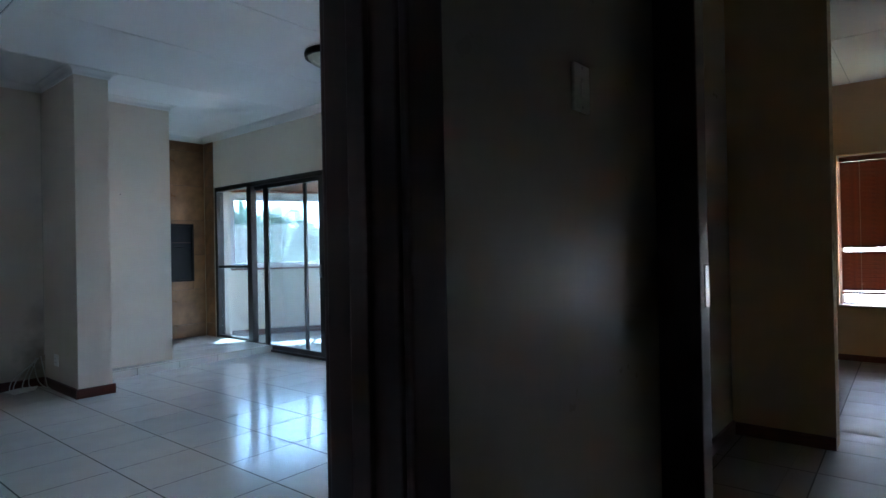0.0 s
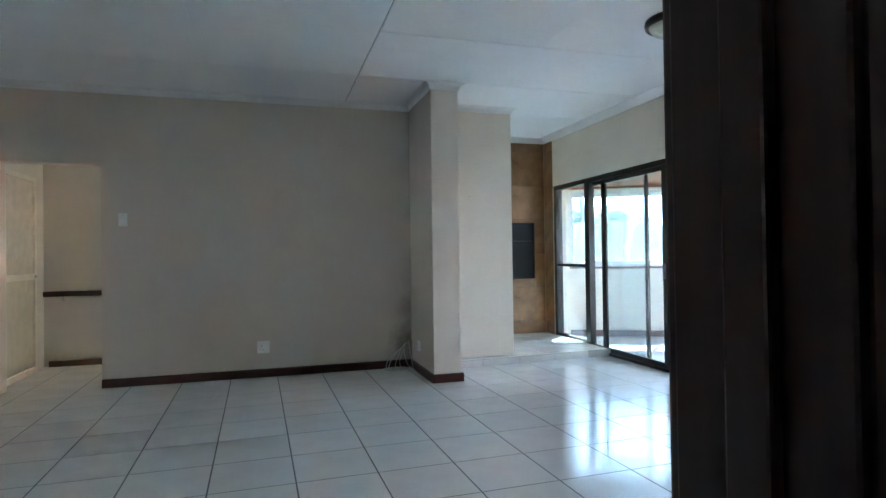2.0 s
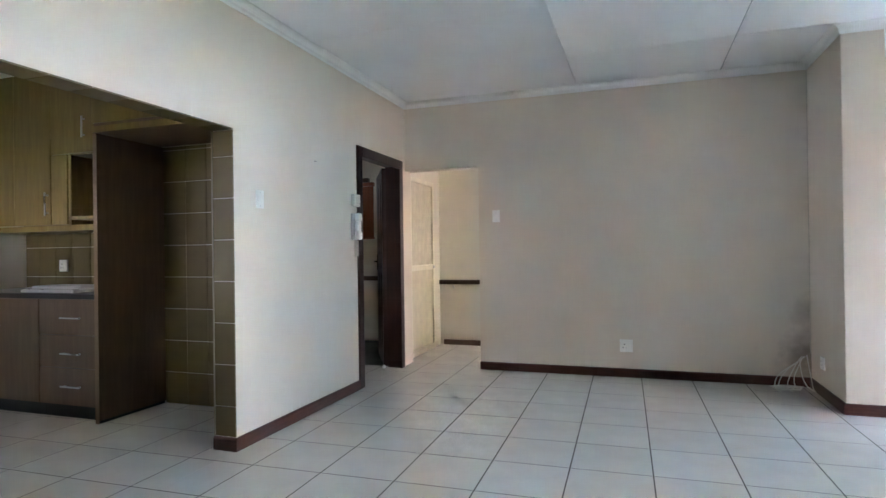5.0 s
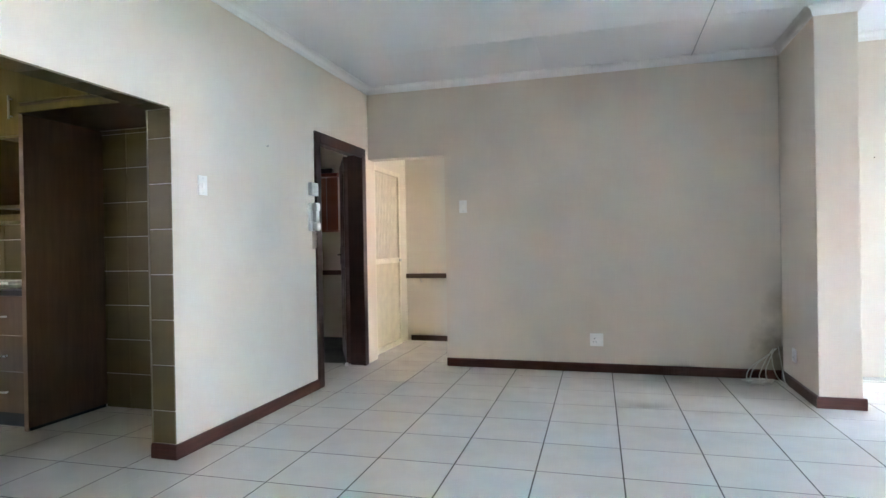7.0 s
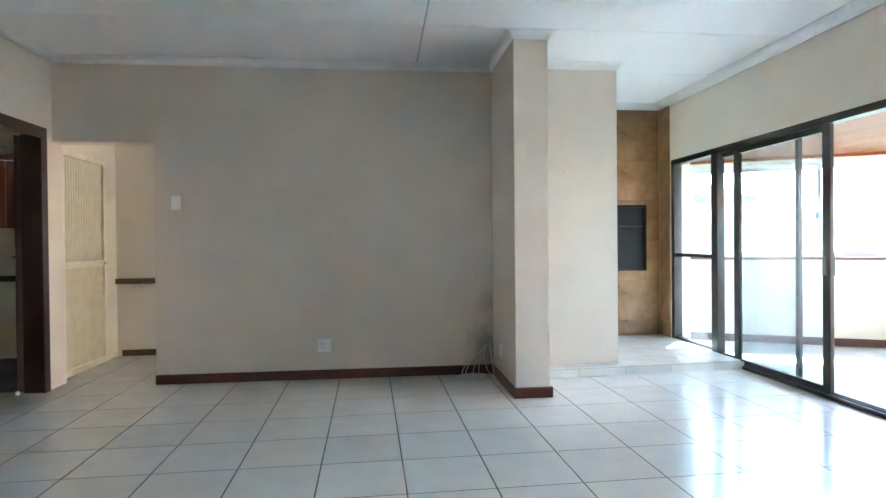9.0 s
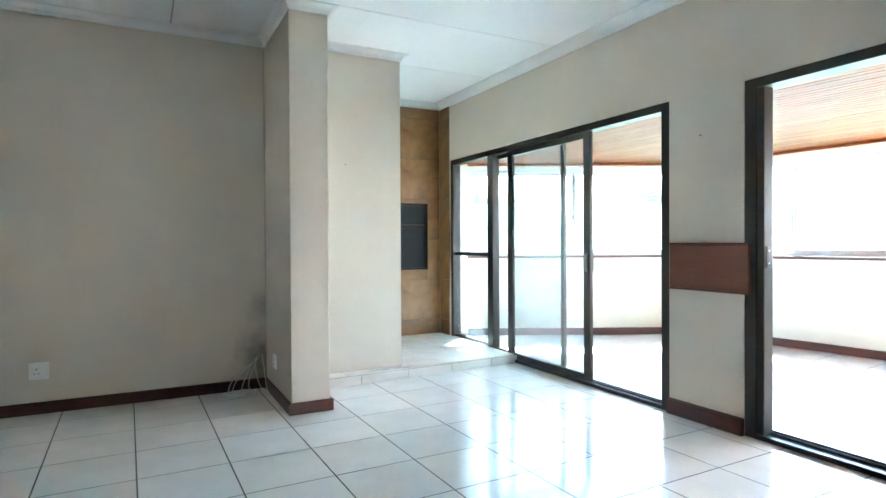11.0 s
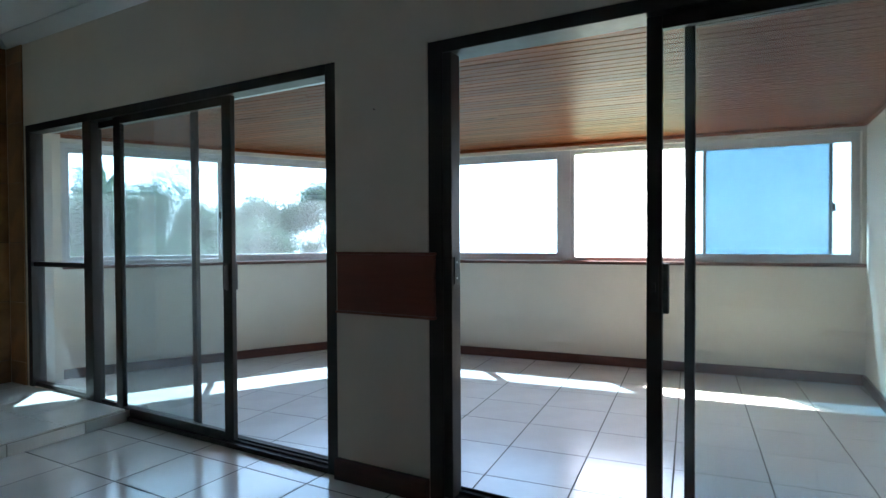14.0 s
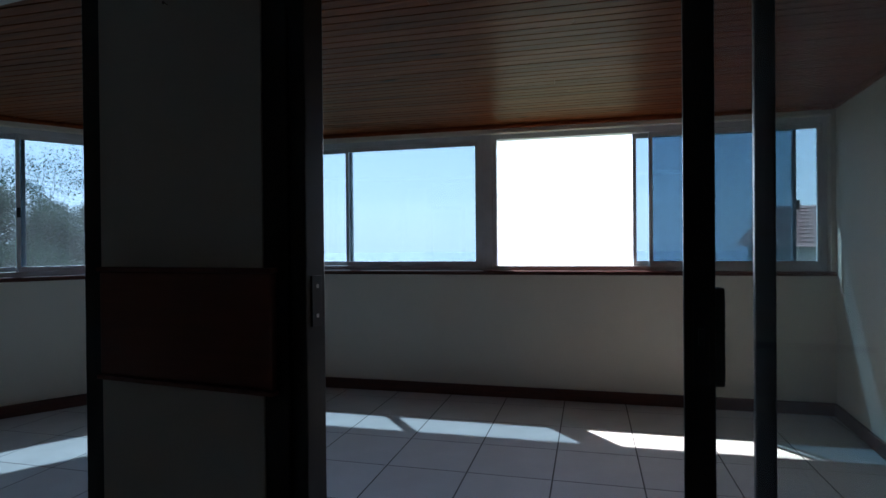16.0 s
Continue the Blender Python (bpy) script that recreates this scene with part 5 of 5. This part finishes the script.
lay(floor, rect(-1.3, 1.5995, -0.6, 0.8995), ORG, T, TURN, 0, M_TILE)
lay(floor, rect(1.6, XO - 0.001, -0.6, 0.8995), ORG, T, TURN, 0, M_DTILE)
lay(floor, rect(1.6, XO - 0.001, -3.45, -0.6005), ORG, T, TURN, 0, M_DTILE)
lay(floor_balcony, BALC, (5.41, 4.05), 0.432, math.atan2(bd.y, bd.x) + math.pi / 2, 0, M_BTILE)
lay(floor, rect(XW, 1.5995, 0.9, 1.4195), ORG, T, TURN, 0, M_TILE)
lay(hearth, HEARTH_PLAN, (2.95, 6.26), T, 0.053, HEARTH, M_TILE)
fbm = bpy.data.objects["floor_bedroom"]
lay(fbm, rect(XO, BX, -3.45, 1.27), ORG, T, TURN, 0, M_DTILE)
# riser tiles of the hearth
x = COL[1]
rise = finish("tile", box(bmesh.new(), 0.002, T - 0.003, -0.008, 0.0, 0.002, HEARTH - 0.011), M_TILE)
while x < XE - 0.2:
    t = new("tile", rise)
    t.parent, t.location, t.rotation_euler = hearth, (x, 6.195 + (x - COL[1]) * 0.0547, 0), (0, 0, math.atan(0.0547))
    x += T
# the last piece of the row
w = XE - x
if w > 0.02:
    t = new("tile", finish("tile", box(bmesh.new(), 0.002, w - 0.004, -0.008, 0.0, 0.002, HEARTH - 0.011), M_TILE))
    t.parent, t.location, t.rotation_euler = hearth, (x, 6.195 + (x - COL[1]) * 0.0547, 0), (0, 0, math.atan(0.0547))


def wall_tiles(parent, axis, at, u0, u1, z0, z1, uw, zh, mat, facing, u_off=0.0, z_off=0.0, thick=0.008, holes=(), gap=0.004):
    """Wall tiles on the plane axis = at, between u0..u1 and z0..z1; facing is the side they stand proud of."""
    shared = {}
    i = math.floor((u0 - u_off) / uw)
    while u_off + i * uw < u1:
        j = math.floor((z0 - z_off) / zh)
        while z_off + j * zh < z1:
            a0, a1 = max(u_off + i * uw, u0) + gap / 2, min(u_off + (i + 1) * uw, u1) - gap / 2
            b0, b1 = max(z_off + j * zh, z0) + gap / 2, min(z_off + (j + 1) * zh, z1) - gap / 2
            j += 1
            cuts = [(a0, a1, b0, b1)]
            for h0, h1, k0, k1 in holes:
                nxt = []
                for p0, p1, q0, q1 in cuts:
                    if p1 <= h0 or p0 >= h1 or q1 <= k0 or q0 >= k1:
                        nxt.append((p0, p1, q0, q1))
                        continue
                    nxt += [(p0, h0, q0, q1), (h1, p1, q0, q1), (max(p0, h0), min(p1, h1), q0, k0), (max(p0, h0), min(p1, h1), k1, q1)]
                cuts = nxt
            for p0, p1, q0, q1 in cuts:
                if p1 - p0 < 0.012 or q1 - q0 < 0.012:
                    continue
                key = (round(p1 - p0, 4), round(q1 - q0, 4))
                if key not in shared:
                    bm, hu, hz, e = bmesh.new(), (p1 - p0) / 2, (q1 - q0) / 2, 0.0015
                    rings = []
                    for s, dep in ((0.0, 0.0), (0.0, thick - e), (e, thick)):
                        pts = [(-hu + s, -hz + s), (hu - s, -hz + s), (hu - s, hz - s), (-hu + s, hz - s)]
                        rings.append([bm.verts.new((facing * dep, a, b) if axis == "x" else (a, facing * dep, b)) for a, b in pts])
                    for ra, rb_ in zip(rings, rings[1:]):
                        for s in range(4):
                            bm.faces.new((ra[s], ra[(s + 1) % 4], rb_[(s + 1) % 4], rb_[s]))
                    bm.faces.new(rings[-1])
                    shared[key] = finish("tile", bm, mat)
                t = new("tile", shared[key])
                t.parent = parent
                cu, cz = (p0 + p1) / 2, (q0 + q1) / 2
                t.location = (at, cu, cz) if axis == "x" else (cu, at, cz)
        i += 1


# rust tiles round the grill, on a thin bed
structure("trim", boxes((XB, XE - 0.009, YG - 0.003, YG, HEARTH, CEIL - 0.06)), M_RAIL, "tile bed of the grill wall", "wall tiles")
wall_tiles(wall_grill, "y", YG - 0.003, XB, XE - 0.009, HEARTH, CEIL - 0.055, 0.56, 0.455, M_RUST, -1, 2.62, -0.20, holes=[(GX0, GX1, GZ0, GZ1)])
structure("trim", boxes((XE - 0.003, XE, 7.56, YG - 0.003, HEARTH, CEIL - 0.06)), M_RAIL, "tile bed beside the grill", "wall tiles")
wall_tiles(wall_east, "x", XE - 0.003, 7.56, YG - 0.012, HEARTH, CEIL - 0.055, 0.25, 0.455, M_RUST, -1, 7.55, -0.20)
wall_tiles(bpy.data.objects["wall_kitchen"], "y", KY, -4.94, -3.435, 0.905, 1.37, 0.2, 0.25, M_OLIVE, -1, -3.18, 0.0, 0.007)
wall_tiles(bpy.data.objects["wall_kitchen"], "y", KY, -3.398, LR, 0.0, 2.03, 0.2, 0.25, M_OLIVE, -1, -3.18, 0.0, 0.007)
wall_tiles(wall_west, "y", KIT[1] + 0.008, XW - 0.15, XW, 0.08, KIT[2], 0.2, 0.25, M_OLIVE, -1, XW - 0.15, 0.01, 0.008)
kl = XW - 0.075
y = KIT[1] - 0.125
lint = finish("tile", box(bmesh.new(), -0.073, 0.073, -0.0955, 0.0955, 0.0, 0.008), M_OLIVE)
structure("trim", boxes((XW - 0.147, XW - 0.003, KIT[0] + 0.002, KIT[1] - 0.002, KIT[2] + 0.003, KIT[2] + 0.0075)), M_LGROUT, "pale grout bed over the kitchen opening", "trim")
while y - 0.2 > KIT[0]:
    t = new("tile", lint)
    t.parent, t.location = wall_west, (kl, y - 0.1, KIT[2])
    y -= 0.2
t = new("tile", finish("tile", box(bmesh.new(), -0.073, 0.073, -0.060, 0.060, 0.0, 0.008), M_OLIVE))
t.parent, t.location = wall_west, (kl, KIT[1] - 0.0635, KIT[2])
tagged(structure("trim", boxes((XW - 0.154, XW - 0.146, KIT[1] - 0.006, KIT[1] + 0.004, 0, KIT[2])), M_LGROUT), "pale corner bead of the tiled reveal", "trim")
